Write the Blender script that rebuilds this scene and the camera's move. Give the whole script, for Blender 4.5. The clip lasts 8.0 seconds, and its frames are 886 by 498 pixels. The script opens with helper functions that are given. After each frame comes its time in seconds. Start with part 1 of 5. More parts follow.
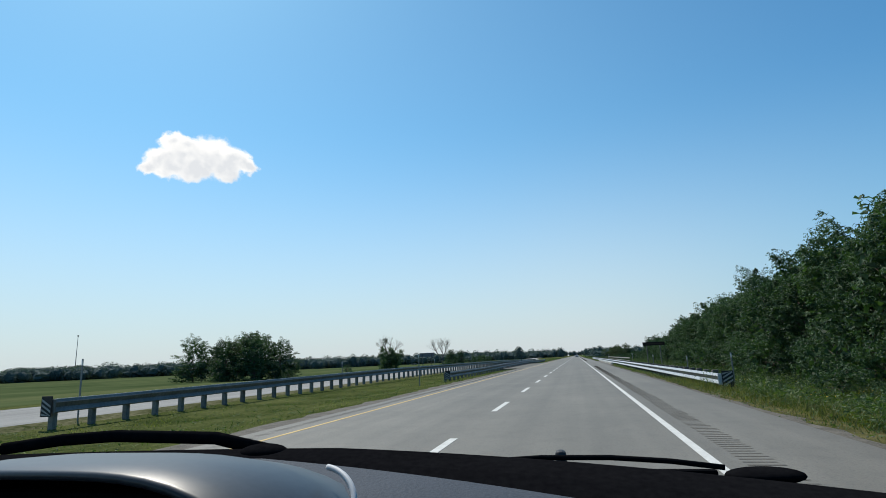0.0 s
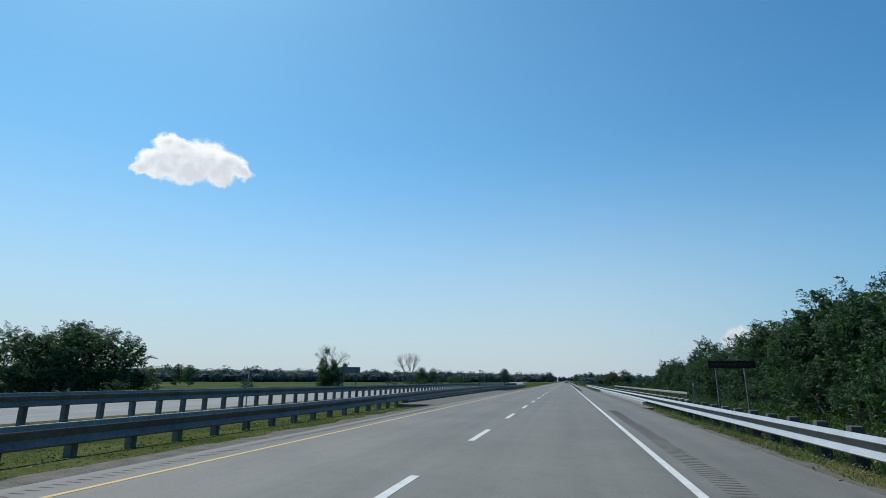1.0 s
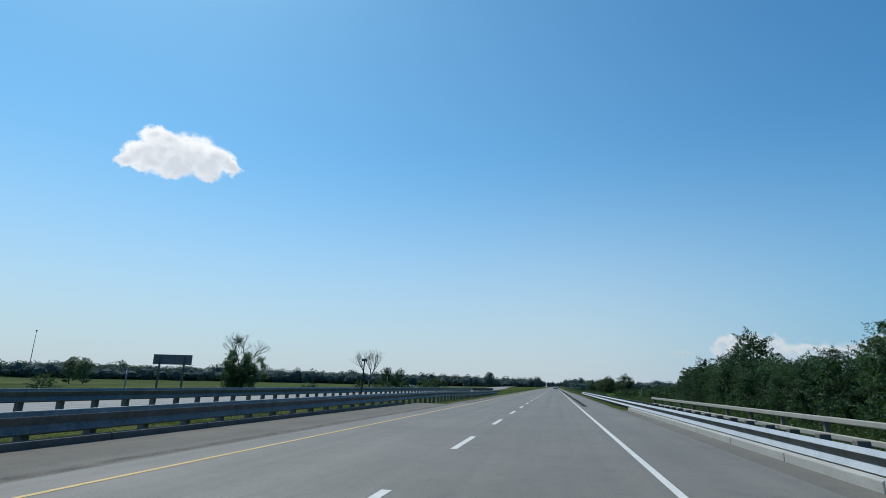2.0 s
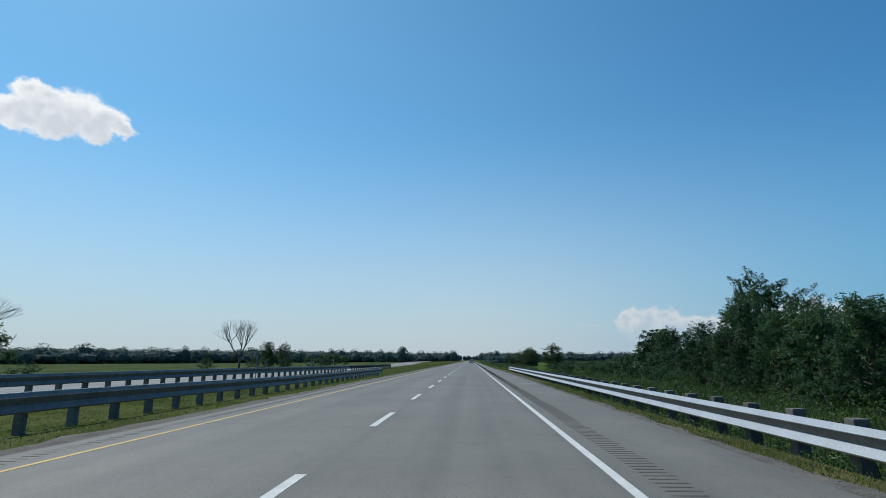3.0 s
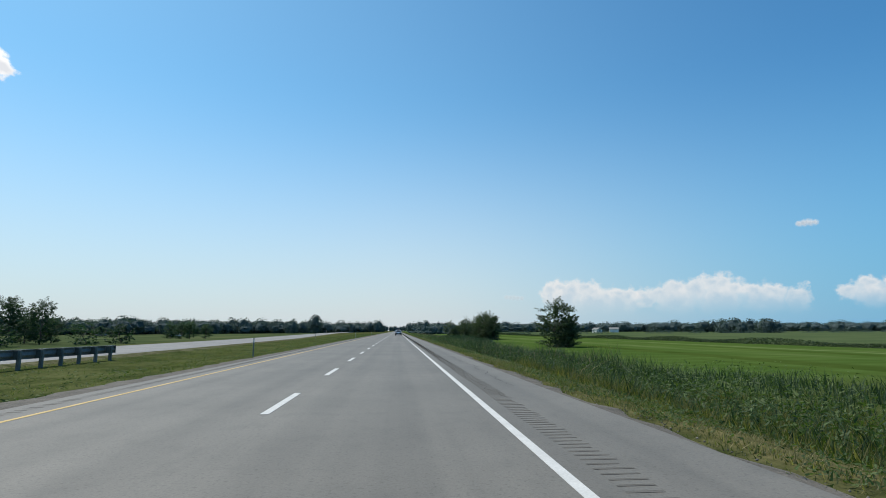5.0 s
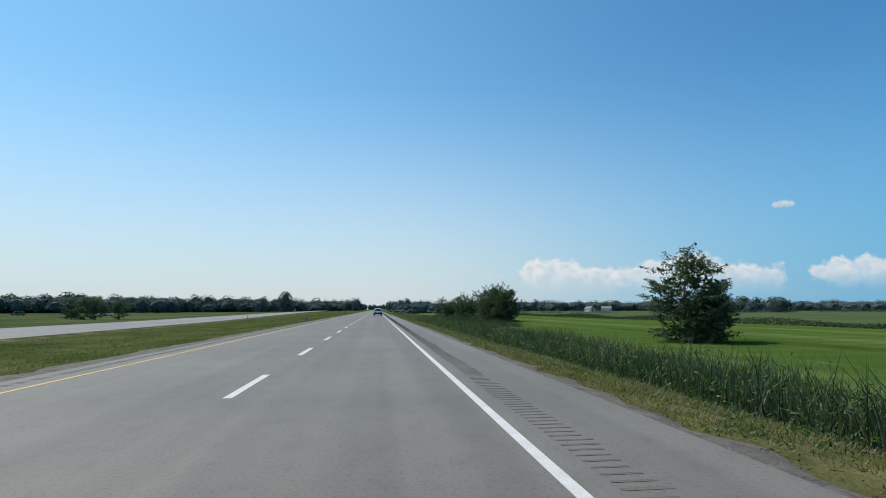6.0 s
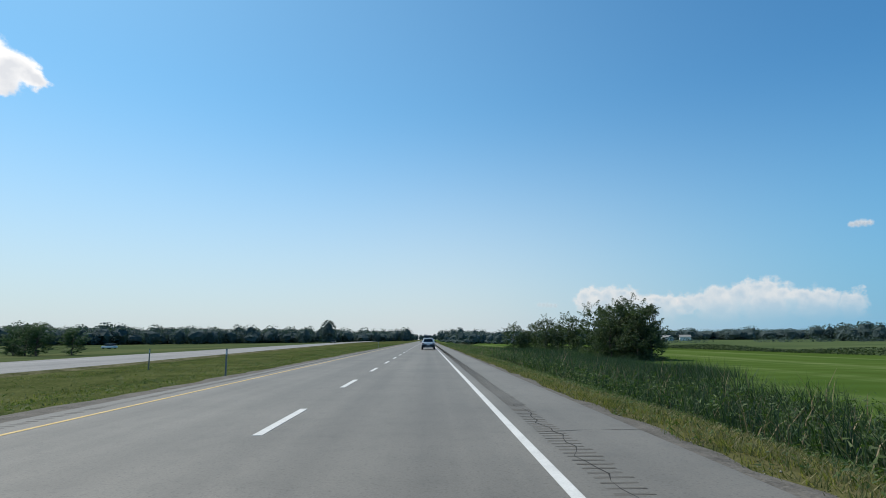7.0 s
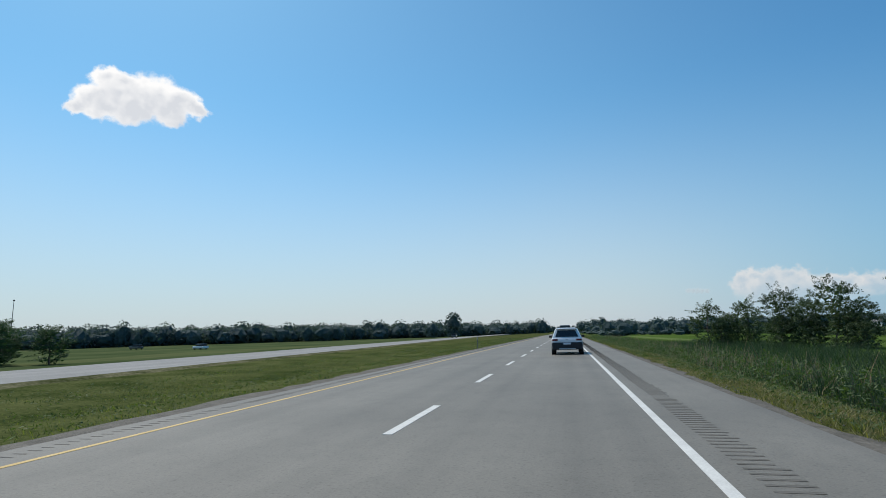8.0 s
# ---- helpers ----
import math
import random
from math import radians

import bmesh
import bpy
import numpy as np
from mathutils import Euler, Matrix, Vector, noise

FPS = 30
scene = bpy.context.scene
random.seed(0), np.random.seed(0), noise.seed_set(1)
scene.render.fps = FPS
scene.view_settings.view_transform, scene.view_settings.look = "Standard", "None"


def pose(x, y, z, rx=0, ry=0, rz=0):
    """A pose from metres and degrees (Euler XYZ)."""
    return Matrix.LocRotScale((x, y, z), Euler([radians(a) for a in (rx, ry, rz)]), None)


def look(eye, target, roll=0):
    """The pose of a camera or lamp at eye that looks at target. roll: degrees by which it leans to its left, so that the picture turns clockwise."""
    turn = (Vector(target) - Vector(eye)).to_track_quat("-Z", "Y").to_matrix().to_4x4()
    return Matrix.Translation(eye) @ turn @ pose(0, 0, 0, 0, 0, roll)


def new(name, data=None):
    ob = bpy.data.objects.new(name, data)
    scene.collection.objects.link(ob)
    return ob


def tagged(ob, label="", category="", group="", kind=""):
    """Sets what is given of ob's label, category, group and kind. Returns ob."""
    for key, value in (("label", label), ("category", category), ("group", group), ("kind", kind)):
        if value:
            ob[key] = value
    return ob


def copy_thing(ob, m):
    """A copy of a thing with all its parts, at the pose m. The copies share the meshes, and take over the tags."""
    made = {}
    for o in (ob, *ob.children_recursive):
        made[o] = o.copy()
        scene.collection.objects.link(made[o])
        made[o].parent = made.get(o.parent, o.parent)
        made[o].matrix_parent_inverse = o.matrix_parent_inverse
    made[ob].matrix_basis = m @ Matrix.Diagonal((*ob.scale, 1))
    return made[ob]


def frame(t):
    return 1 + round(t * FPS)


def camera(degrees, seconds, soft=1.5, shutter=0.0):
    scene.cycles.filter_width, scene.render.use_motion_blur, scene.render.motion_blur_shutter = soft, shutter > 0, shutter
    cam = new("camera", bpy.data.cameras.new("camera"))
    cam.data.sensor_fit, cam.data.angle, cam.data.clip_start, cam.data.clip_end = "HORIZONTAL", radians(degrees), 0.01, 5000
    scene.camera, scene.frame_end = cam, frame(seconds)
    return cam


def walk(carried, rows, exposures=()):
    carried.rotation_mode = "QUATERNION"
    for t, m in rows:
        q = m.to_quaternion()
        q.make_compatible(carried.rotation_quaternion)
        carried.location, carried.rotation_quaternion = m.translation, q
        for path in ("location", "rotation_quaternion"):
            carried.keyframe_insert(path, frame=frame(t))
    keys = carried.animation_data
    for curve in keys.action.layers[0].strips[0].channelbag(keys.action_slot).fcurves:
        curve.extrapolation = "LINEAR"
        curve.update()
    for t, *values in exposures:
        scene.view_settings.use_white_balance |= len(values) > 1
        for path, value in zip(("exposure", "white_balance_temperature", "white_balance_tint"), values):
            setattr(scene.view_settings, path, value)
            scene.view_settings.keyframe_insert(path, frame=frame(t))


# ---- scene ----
cam = camera(79.66, 8.0, soft=0.9)


def aim(x, y, yaw, pitch, roll, z=1.183):
    """The pose of the carried camera: yaw to the left, pitch upwards, in degrees."""
    a, b = radians(yaw), radians(pitch)
    way = Vector((-math.sin(a) * math.cos(b), math.cos(a) * math.cos(b), math.sin(b)))
    eye = Vector((x, y, z))
    return look(eye, eye + way * 10, roll)


# seconds, x, y, yaw, pitch, roll
ROWS = (
    (0.0, 2.01, 0.00, 13.33, 11.90, -2.54),
    (0.5, 2.06, 17.72, 13.92, 14.54, -1.41),
    (1.0, 1.98, 36.21, 12.73, 13.89, 0.28),
    (1.2, 1.97, 43.40, 11.72, 14.56, 1.06),
    (2.3, 1.92, 82.10, 11.90, 14.17, 1.36),
    (2.5, 1.86, 88.98, 11.67, 14.22, 1.16),
    (3.0, 1.85, 106.85, 2.89, 11.81, -0.12),
    (3.5, 1.74, 123.80, 0.73, 3.95, 0.71),
    (4.0, 1.71, 142.50, -2.09, 5.86, 1.00),
    (4.5, 1.76, 159.70, -4.19, 8.31, 0.95),
    (5.0, 1.94, 178.38, -4.90, 8.72, -0.19),
    (5.2, 1.97, 185.50, -7.69, 7.67, -0.46),
    (6.3, 2.08, 223.95, -6.34, 6.45, 0.22),
    (6.5, 2.17, 230.75, -5.03, 6.99, -0.12),
    (7.0, 2.21, 248.95, -1.67, 9.64, -0.34),
    (7.5, 2.24, 265.95, 3.03, 9.95, -0.40),
    (8.0, 2.25, 284.38, 12.66, 9.12, -1.56),
)
walk(cam, [(t, aim(x, y, yaw, pitch, roll)) for t, x, y, yaw, pitch, roll in ROWS],
     exposures=((0.0, -0.2, 6700, 9), (0.5, -0.34, 6350, 8), (1.0, -0.38, 6280, 8), (2.5, -0.44, 6200, 8), (3.0, -0.48, 6250, 8), (3.5, -0.2, 6650, 10), (4.5, -0.2, 6750, 10), (5.0, -0.2, 6650, 10), (6.5, -0.22, 6650, 10), (7.5, -0.26, 6600, 10), (8.0, -0.36, 6550, 10)))

# ---- world, sun, exposure ----
SUN_AZ, SUN_EL = -50.0, 57.0  # degrees, clockwise from the way ahead; above the horizon
world = bpy.data.worlds.new("sky")
scene.world = world
world.use_nodes = True
wn = world.node_tree.nodes
sky = wn.new("ShaderNodeTexSky")
sky.sky_type, sky.sun_disc = "NISHITA", False
sky.sun_elevation, sky.sun_rotation = radians(SUN_EL), radians(SUN_AZ)
sky.air_density, sky.dust_density, sky.ozone_density = 1.0, 0.5, 2.0
wn["Background"].inputs["Strength"].default_value = 0.142
# a clear summer sky: cooler than the model's, with pale blue haze low over the land
tint = wn.new("ShaderNodeMix")
tint.data_type, tint.blend_type = "RGBA", "MULTIPLY"
tint.inputs["Factor"].default_value, tint.inputs["B"].default_value = 1.0, (0.68, 1.16, 1.23, 1)
world.node_tree.links.new(sky.outputs[0], tint.inputs["A"])
where, axes, low, haze = wn.new("ShaderNodeTexCoord"), wn.new("ShaderNodeSeparateXYZ"), wn.new("ShaderNodeMapRange"), wn.new("ShaderNodeMix")
world.node_tree.links.new(where.outputs["Generated"], axes.inputs[0])
world.node_tree.links.new(axes.outputs["Z"], low.inputs["Value"])
low.interpolation_type = "SMOOTHSTEP"
low.inputs["From Min"].default_value, low.inputs["From Max"].default_value = 0.44, -0.10
haze.data_type = "RGBA"
world.node_tree.links.new(low.outputs[0], haze.inputs["Factor"])
world.node_tree.links.new(tint.outputs["Result"], haze.inputs["A"])
# the sky is turned darker and deeper blue away from the sun's side, tuned to the view
side, away, deep = wn.new("ShaderNodeVectorMath"), wn.new("ShaderNodeMapRange"), wn.new("ShaderNodeMix")
side.operation = "DOT_PRODUCT"
side.inputs[1].default_value = (math.sin(radians(-60)), math.cos(radians(-60)), 0.0)
world.node_tree.links.new(where.outputs["Generated"], side.inputs[0])
away.interpolation_type = "SMOOTHSTEP"
away.inputs["From Min"].default_value, away.inputs["From Max"].default_value = 0.55, -0.5
world.node_tree.links.new(side.outputs["Value"], away.inputs["Value"])
low_air = wn.new("ShaderNodeMix")
low_air.data_type = "RGBA"
low_air.inputs["A"].default_value, low_air.inputs["B"].default_value = (5.05, 5.38, 5.95, 1), (2.2, 4.2, 5.8, 1)
world.node_tree.links.new(away.outputs[0], low_air.inputs["Factor"])
world.node_tree.links.new(low_air.outputs["Result"], haze.inputs["B"])
deep.data_type, deep.blend_type = "RGBA", "MULTIPLY"
deep.inputs["B"].default_value = (0.54, 0.78, 0.94, 1)
world.node_tree.links.new(away.outputs[0], deep.inputs["Factor"])
world.node_tree.links.new(haze.outputs["Result"], deep.inputs["A"])
world.node_tree.links.new(deep.outputs["Result"], wn["Background"].inputs["Color"])

sun_data = bpy.data.lights.new("sun", "SUN")
sun_data.energy, sun_data.angle, sun_data.color = 5.0, radians(0.53), (1.0, 0.95, 0.87)
sun = new("sun", sun_data)
az, el = radians(SUN_AZ), radians(SUN_EL)
toward = Vector((math.sin(az) * math.cos(el), math.cos(az) * math.cos(el), math.sin(el)))
sun.matrix_world = look(toward * 100, (0, 0, 0))


# ---- materials ----
def ramp_nodes(nt, lo, hi, colours):
    r = nt.nodes.new("ShaderNodeValToRGB")
    r.color_ramp.elements[0].position, r.color_ramp.elements[1].position = lo, hi
    r.color_ramp.elements[0].color = (*colours[0], 1)
    r.color_ramp.elements[1].color = (*colours[1], 1)
    return r


def surface(name, dark, light, scale=3.0, fine=40.0, rough=0.8, metal=0.0, bump=0.2, bump_dist=0.01, spec=0.3, island=0.0, thing=0.0, translucent=None, coat=0.0, spread=(0.32, 0.68)):
    """A two-scale noise material in world-sized coordinates."""
    m = bpy.data.materials.new(name)
    m.use_nodes = True
    nt = m.node_tree
    n, l = nt.nodes, nt.links
    b = n["Principled BSDF"]
    co = n.new("ShaderNodeTexCoord")
    n1 = n.new("ShaderNodeTexNoise")
    n1.inputs["Scale"].default_value, n1.inputs["Detail"].default_value = scale, 6
    n2 = n.new("ShaderNodeTexNoise")
    n2.inputs["Scale"].default_value, n2.inputs["Detail"].default_value = fine, 4
    for q in (n1, n2):
        l.new(co.outputs["Object"], q.inputs["Vector"])
    mix = n.new("ShaderNodeMath")
    mix.operation = "MULTIPLY_ADD"
    mix.inputs[1].default_value = 0.5
    half = n.new("ShaderNodeMath")
    half.operation = "MULTIPLY"
    half.inputs[1].default_value = 0.5
    l.new(n2.outputs["Fac"], half.inputs[0])
    l.new(n1.outputs["Fac"], mix.inputs[0])
    l.new(half.outputs[0], mix.inputs[2])
    last = mix.outputs[0]
    for use, node, out in ((island, "ShaderNodeNewGeometry", "Random Per Island"), (thing, "ShaderNodeObjectInfo", "Random")):
        if use:
            g = n.new(node)
            s = n.new("ShaderNodeMath")
            s.operation = "MULTIPLY_ADD"
            s.inputs[1].default_value = use
            c = n.new("ShaderNodeMath")
            c.operation = "SUBTRACT"
            c.inputs[1].default_value = 0.5
            l.new(g.outputs[out], c.inputs[0])
            l.new(c.outputs[0], s.inputs[0])
            l.new(last, s.inputs[2])
            last = s.outputs[0]
    r = ramp_nodes(nt, *spread, (dark, light))
    l.new(last, r.inputs[0])
    l.new(r.outputs[0], b.inputs["Base Color"])
    b.inputs["Roughness"].default_value, b.inputs["Metallic"].default_value = rough, metal
    b.inputs["Specular IOR Level"].default_value = spec
    b.inputs["Coat Weight"].default_value = coat
    if bump:
        bp = n.new("ShaderNodeBump")
        bp.inputs["Strength"].default_value, bp.inputs["Distance"].default_value = bump, bump_dist
        l.new(n2.outputs["Fac"], bp.inputs["Height"])
        l.new(bp.outputs[0], b.inputs["Normal"])
    if translucent:
        t = n.new("ShaderNodeBsdfTranslucent")
        mul = n.new("ShaderNodeMix")
        mul.data_type, mul.blend_type = "RGBA", "MULTIPLY"
        mul.inputs["Factor"].default_value = 1.0
        mul.inputs["B"].default_value = (2.2, 2.6, 0.9, 1)
        l.new(r.outputs[0], mul.inputs["A"])
        l.new(mul.outputs["Result"], t.inputs["Color"])
        a = n.new("ShaderNodeMixShader")
        a.inputs[0].default_value = translucent
        l.new(b.outputs[0], a.inputs[1])
        l.new(t.outputs[0], a.inputs[2])
        l.new(a.outputs[0], n["Material Output"].inputs["Surface"])
    return m


M_ASPHALT = surface("asphalt", (0.114, 0.105, 0.087), (0.174, 0.160, 0.133), 0.35, 60, 0.66, bump=0.35, bump_dist=0.006, spec=0.42)
M_ASPHALT_OLD = surface("old_asphalt", (0.185, 0.18, 0.17), (0.26, 0.252, 0.237), 0.3, 50, 0.85, bump=0.3)
M_SHOULDER = surface("shoulder_asphalt", (0.104, 0.096, 0.080), (0.158, 0.147, 0.123), 0.6, 60, 0.88, bump=0.4)
M_GROOVE = surface("groove_asphalt", (0.090, 0.084, 0.072), (0.138, 0.129, 0.111), 2, 60, 0.8, bump=0.4)
M_CRACK = surface("open_crack", (0.020, 0.019, 0.017), (0.045, 0.042, 0.038), 3, 40, 0.95, bump=0.2)
M_WHITE = surface("white_road_paint", (0.46, 0.45, 0.42), (0.63, 0.62, 0.58), 4, 50, 0.6, bump=0.3)
M_YELLOW = surface("yellow_road_paint", (0.48, 0.31, 0.09), (0.60, 0.42, 0.15), 3, 50, 0.6, bump=0.3)
M_GRAVEL = surface("gravel", (0.055, 0.048, 0.039), (0.175, 0.157, 0.130), 2.5, 28, 0.95, bump=0.9, bump_dist=0.03)
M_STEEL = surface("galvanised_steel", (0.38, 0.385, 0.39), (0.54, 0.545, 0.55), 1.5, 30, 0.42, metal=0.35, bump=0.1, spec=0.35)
# shade is put into this colour, for beam faces turned from the sun
M_STEEL_SHADED = surface("shade_dulled_steel", (0.115, 0.112, 0.108), (0.225, 0.22, 0.212), 1.5, 12, 0.6, metal=0.25, bump=0.15, spec=0.3)
M_POST = surface("weathered_post_wood", (0.055, 0.052, 0.046), (0.15, 0.14, 0.122), 4, 40, 0.9, bump=0.5, thing=0.2)
M_POST_GREY = surface("silvered_post_wood", (0.10, 0.10, 0.092), (0.23, 0.228, 0.21), 4, 40, 0.9, bump=0.5, thing=0.2)
M_CONCRETE = surface("pale_concrete", (0.27, 0.262, 0.240), (0.42, 0.41, 0.375), 1.5, 40, 0.9, bump=0.3)
# concrete darkened in its colour for the median kerb's shaded face
M_CONCRETE_SHADED = surface("shade_dark_concrete", (0.075, 0.073, 0.068), (0.16, 0.156, 0.145), 1.5, 40, 0.9, bump=0.4)
M_RAIL_TAN = surface("weathered_tan_rail", (0.24, 0.23, 0.20), (0.36, 0.345, 0.30), 2, 40, 0.7, bump=0.2)
M_BLACK = surface("black_sheet", (0.012, 0.012, 0.012), (0.025, 0.025, 0.024), 5, 60, 0.6, bump=0.05)
M_SIGN_WHITE = surface("white_sheeting", (0.62, 0.62, 0.60), (0.75, 0.75, 0.73), 4, 60, 0.5, bump=0.05)
# white sheeting with the shade of the back-lit end plates in its colour
M_BAND_SHADED = surface("shaded_white_band", (0.26, 0.26, 0.25), (0.36, 0.36, 0.345), 4, 60, 0.6, bump=0.05)
M_SIGN_GREY = surface("sign_back_grey", (0.10, 0.10, 0.11), (0.17, 0.17, 0.18), 2, 40, 0.6, bump=0.1)
M_SIGN_BROWN = surface("brown_sign_face", (0.020, 0.012, 0.009), (0.035, 0.021, 0.014), 3, 40, 0.5, bump=0.05)
M_SIGN_RED = surface("dull_sign_legend", (0.06, 0.032, 0.024), (0.10, 0.055, 0.040), 3, 40, 0.5, bump=0.05)
M_STAKE = surface("grey_marker_stake", (0.15, 0.155, 0.145), (0.26, 0.26, 0.245), 4, 40, 0.7, bump=0.1)
M_BARK = surface("bark", (0.05, 0.04, 0.032), (0.13, 0.11, 0.09), 3, 25, 0.95, bump=0.8, bump_dist=0.03)
M_DEADWOOD = surface("bleached_deadwood", (0.05, 0.045, 0.04), (0.115, 0.105, 0.095), 3, 25, 0.95, bump=0.5)
M_LEAF = surface("tree_leaves", (0.015, 0.037, 0.018), (0.056, 0.103, 0.047), 0.45, 4, 0.62, bump=0, island=0.32, thing=0.25, translucent=0.18, spec=0.2)
M_LEAF_BUSH = surface("willow_leaves", (0.028, 0.046, 0.022), (0.078, 0.106, 0.056), 0.5, 6, 0.62, bump=0, island=0.4, thing=0.2, translucent=0.2, spec=0.2)
# distance haze is mixed into this pale blue-green leaf colour
M_LEAF_HAZED = surface("haze_tinted_leaves", (0.052, 0.078, 0.078), (0.080, 0.108, 0.105), 0.06, 0.5, 0.8, bump=0, island=0.3, translucent=0.12, spec=0.1)
M_GRASS = surface("verge_grass", (0.044, 0.056, 0.015), (0.170, 0.148, 0.058), 0.25, 4, 0.7, bump=0, island=0.6, translucent=0.3, spread=(0.38, 0.62))
M_MEDIAN_GRASS = surface("median_grass", (0.040, 0.057, 0.015), (0.148, 0.154, 0.054), 0.2, 3, 0.7, bump=0, island=0.6, translucent=0.3, spread=(0.38, 0.62))
M_REED = surface("reed_blades", (0.014, 0.034, 0.015), (0.046, 0.076, 0.036), 0.3, 4, 0.6, bump=0, island=0.6, translucent=0.18)
M_PLUME = surface("reed_plumes", (0.20, 0.15, 0.08), (0.33, 0.26, 0.15), 0.6, 4, 0.8, bump=0, island=0.5)
M_WEED = surface("weed_leaves", (0.026, 0.052, 0.013), (0.080, 0.118, 0.034), 0.4, 4, 0.65, bump=0, island=0.6, translucent=0.22)
M_DRY = surface("dry_grass", (0.10, 0.090, 0.040), (0.24, 0.205, 0.11), 0.8, 5, 0.8, bump=0, island=0.6, translucent=0.25)
M_MOSS = surface("yellow_verge_moss", (0.052, 0.064, 0.020), (0.140, 0.138, 0.052), 0.7, 6, 0.8, bump=0, island=0.5, translucent=0.25)
M_STONE = surface("loose_stones", (0.085, 0.078, 0.066), (0.21, 0.195, 0.165), 3, 30, 0.9, bump=0, island=0.6)
M_SCRUB = surface("hedge_scrub", (0.026, 0.042, 0.022), (0.056, 0.076, 0.040), 0.2, 2, 0.8, bump=0, island=0.4, translucent=0.15, spec=0.1)
M_FLOWER = surface("weed_blossom", (0.42, 0.28, 0.02), (0.60, 0.42, 0.05), 2, 8, 0.7, bump=0, island=0.4)


def ground_material():
    """Grass, with brighter and darker crop fields whose edges follow the land's plots."""
    m = surface("ground_cover", (0.028, 0.042, 0.012), (0.100, 0.108, 0.042), 0.35, 9.0, 1.0, bump=0.8, bump_dist=0.06, spec=0.0, spread=(0.38, 0.62))
    nt = m.node_tree
    n, l = nt.nodes, nt.links
    b = n["Principled BSDF"]
    base = b.inputs["Base Color"].links[0].from_socket
    co = n.new("ShaderNodeTexCoord")
    xyz = n.new("ShaderNodeSeparateXYZ")
    l.new(co.outputs["Object"], xyz.inputs[0])

    def step(socket, a, c):
        q = n.new("ShaderNodeMapRange")
        q.inputs["From Min"].default_value, q.inputs["From Max"].default_value = a, c
        l.new(socket, q.inputs["Value"])
        return q.outputs[0]

    def times(a, c):
        q = n.new("ShaderNodeMath")
        q.operation = "MULTIPLY"
        l.new(a, q.inputs[0])
        l.new(c, q.inputs[1])
        return q.outputs[0]

    def over(below, mask, dark, light, scale):
        tex = n.new("ShaderNodeTexNoise")
        tex.inputs["Scale"].default_value, tex.inputs["Detail"].default_value = scale, 8
        l.new(co.outputs["Object"], tex.inputs["Vector"])
        r = ramp_nodes(nt, 0.3, 0.7, (dark, light))
        l.new(tex.outputs["Fac"], r.inputs[0])
        x = n.new("ShaderNodeMix")
        x.data_type = "RGBA"
        l.new(mask, x.inputs["Factor"])
        l.new(below, x.inputs["A"])
        l.new(r.outputs[0], x.inputs["B"])
        return x.outputs["Result"]

    verge = times(step(xyz.outputs["X"], 5.2, 5.8), step(xyz.outputs["X"], 9.4, 8.0))
    base = over(base, verge, (0.036, 0.044, 0.015), (0.155, 0.135, 0.062), 1.4)
    bank = times(step(xyz.outputs["X"], 8.0, 9.5), step(xyz.outputs["Y"], 205.0, 190.0))
    base = over(base, bank, (0.020, 0.036, 0.010), (0.060, 0.080, 0.024), 0.8)
    beyond = times(step(xyz.outputs["X"], 55.0, 58.0), step(xyz.outputs["Y"], 150.0, 170.0))
    base = over(base, beyond, (0.050, 0.078, 0.034), (0.086, 0.112, 0.050), 0.05)
    right = times(times(step(xyz.outputs["X"], 12.5, 14.0), step(xyz.outputs["X"], 58.0, 56.0)), step(xyz.outputs["Y"], 196.0, 204.0))
    c = over(base, right, (0.046, 0.088, 0.018), (0.084, 0.128, 0.032), 0.06)
    ridges = n.new("ShaderNodeTexNoise")
    ridges.inputs["Scale"].default_value, ridges.inputs["Detail"].default_value = 1.0, 4
    lengthwise = n.new("ShaderNodeMapping")
    lengthwise.inputs["Scale"].default_value = (0.16, 0.004, 1.0)
    l.new(co.outputs["Object"], lengthwise.inputs["Vector"])
    l.new(lengthwise.outputs[0], ridges.inputs["Vector"])
    c = over(c, times(right, step(ridges.outputs["Fac"], 0.52, 0.62)), (0.098, 0.142, 0.044), (0.145, 0.182, 0.070), 0.3)
    c = over(c, times(right, step(ridges.outputs["Fac"], 0.44, 0.38)), (0.036, 0.062, 0.012), (0.060, 0.090, 0.020), 0.3)
    left = step(xyz.outputs["X"], -34.0, -38.0)
    c = over(c, left, (0.036, 0.056, 0.024), (0.084, 0.104, 0.046), 0.05)
    strips = n.new("ShaderNodeTexNoise")
    strips.inputs["Scale"].default_value, strips.inputs["Detail"].default_value = 1.0, 3
    along = n.new("ShaderNodeMapping")
    along.inputs["Scale"].default_value = (0.05, 0.007, 1.0)
    l.new(co.outputs["Object"], along.inputs["Vector"])
    l.new(along.outputs[0], strips.inputs["Vector"])
    c = over(c, times(left, step(strips.outputs["Fac"], 0.56, 0.60)), (0.070, 0.086, 0.038), (0.100, 0.115, 0.052), 0.2)
    rows_of_crop = n.new("ShaderNodeTexWave")
    rows_of_crop.inputs["Scale"].default_value, rows_of_crop.inputs["Distortion"].default_value, rows_of_crop.inputs["Detail"].default_value = 0.09, 5.0, 3
    rows_of_crop.bands_direction = "Y"
    l.new(co.outputs["Object"], rows_of_crop.inputs["Vector"])
    dim = n.new("ShaderNodeMath")
    dim.operation = "MULTIPLY"
    dim.inputs[1].default_value = 0.45
    l.new(times(rows_of_crop.outputs["Fac"], right), dim.inputs[0])
    shade = n.new("ShaderNodeMix")
    shade.data_type = "RGBA"
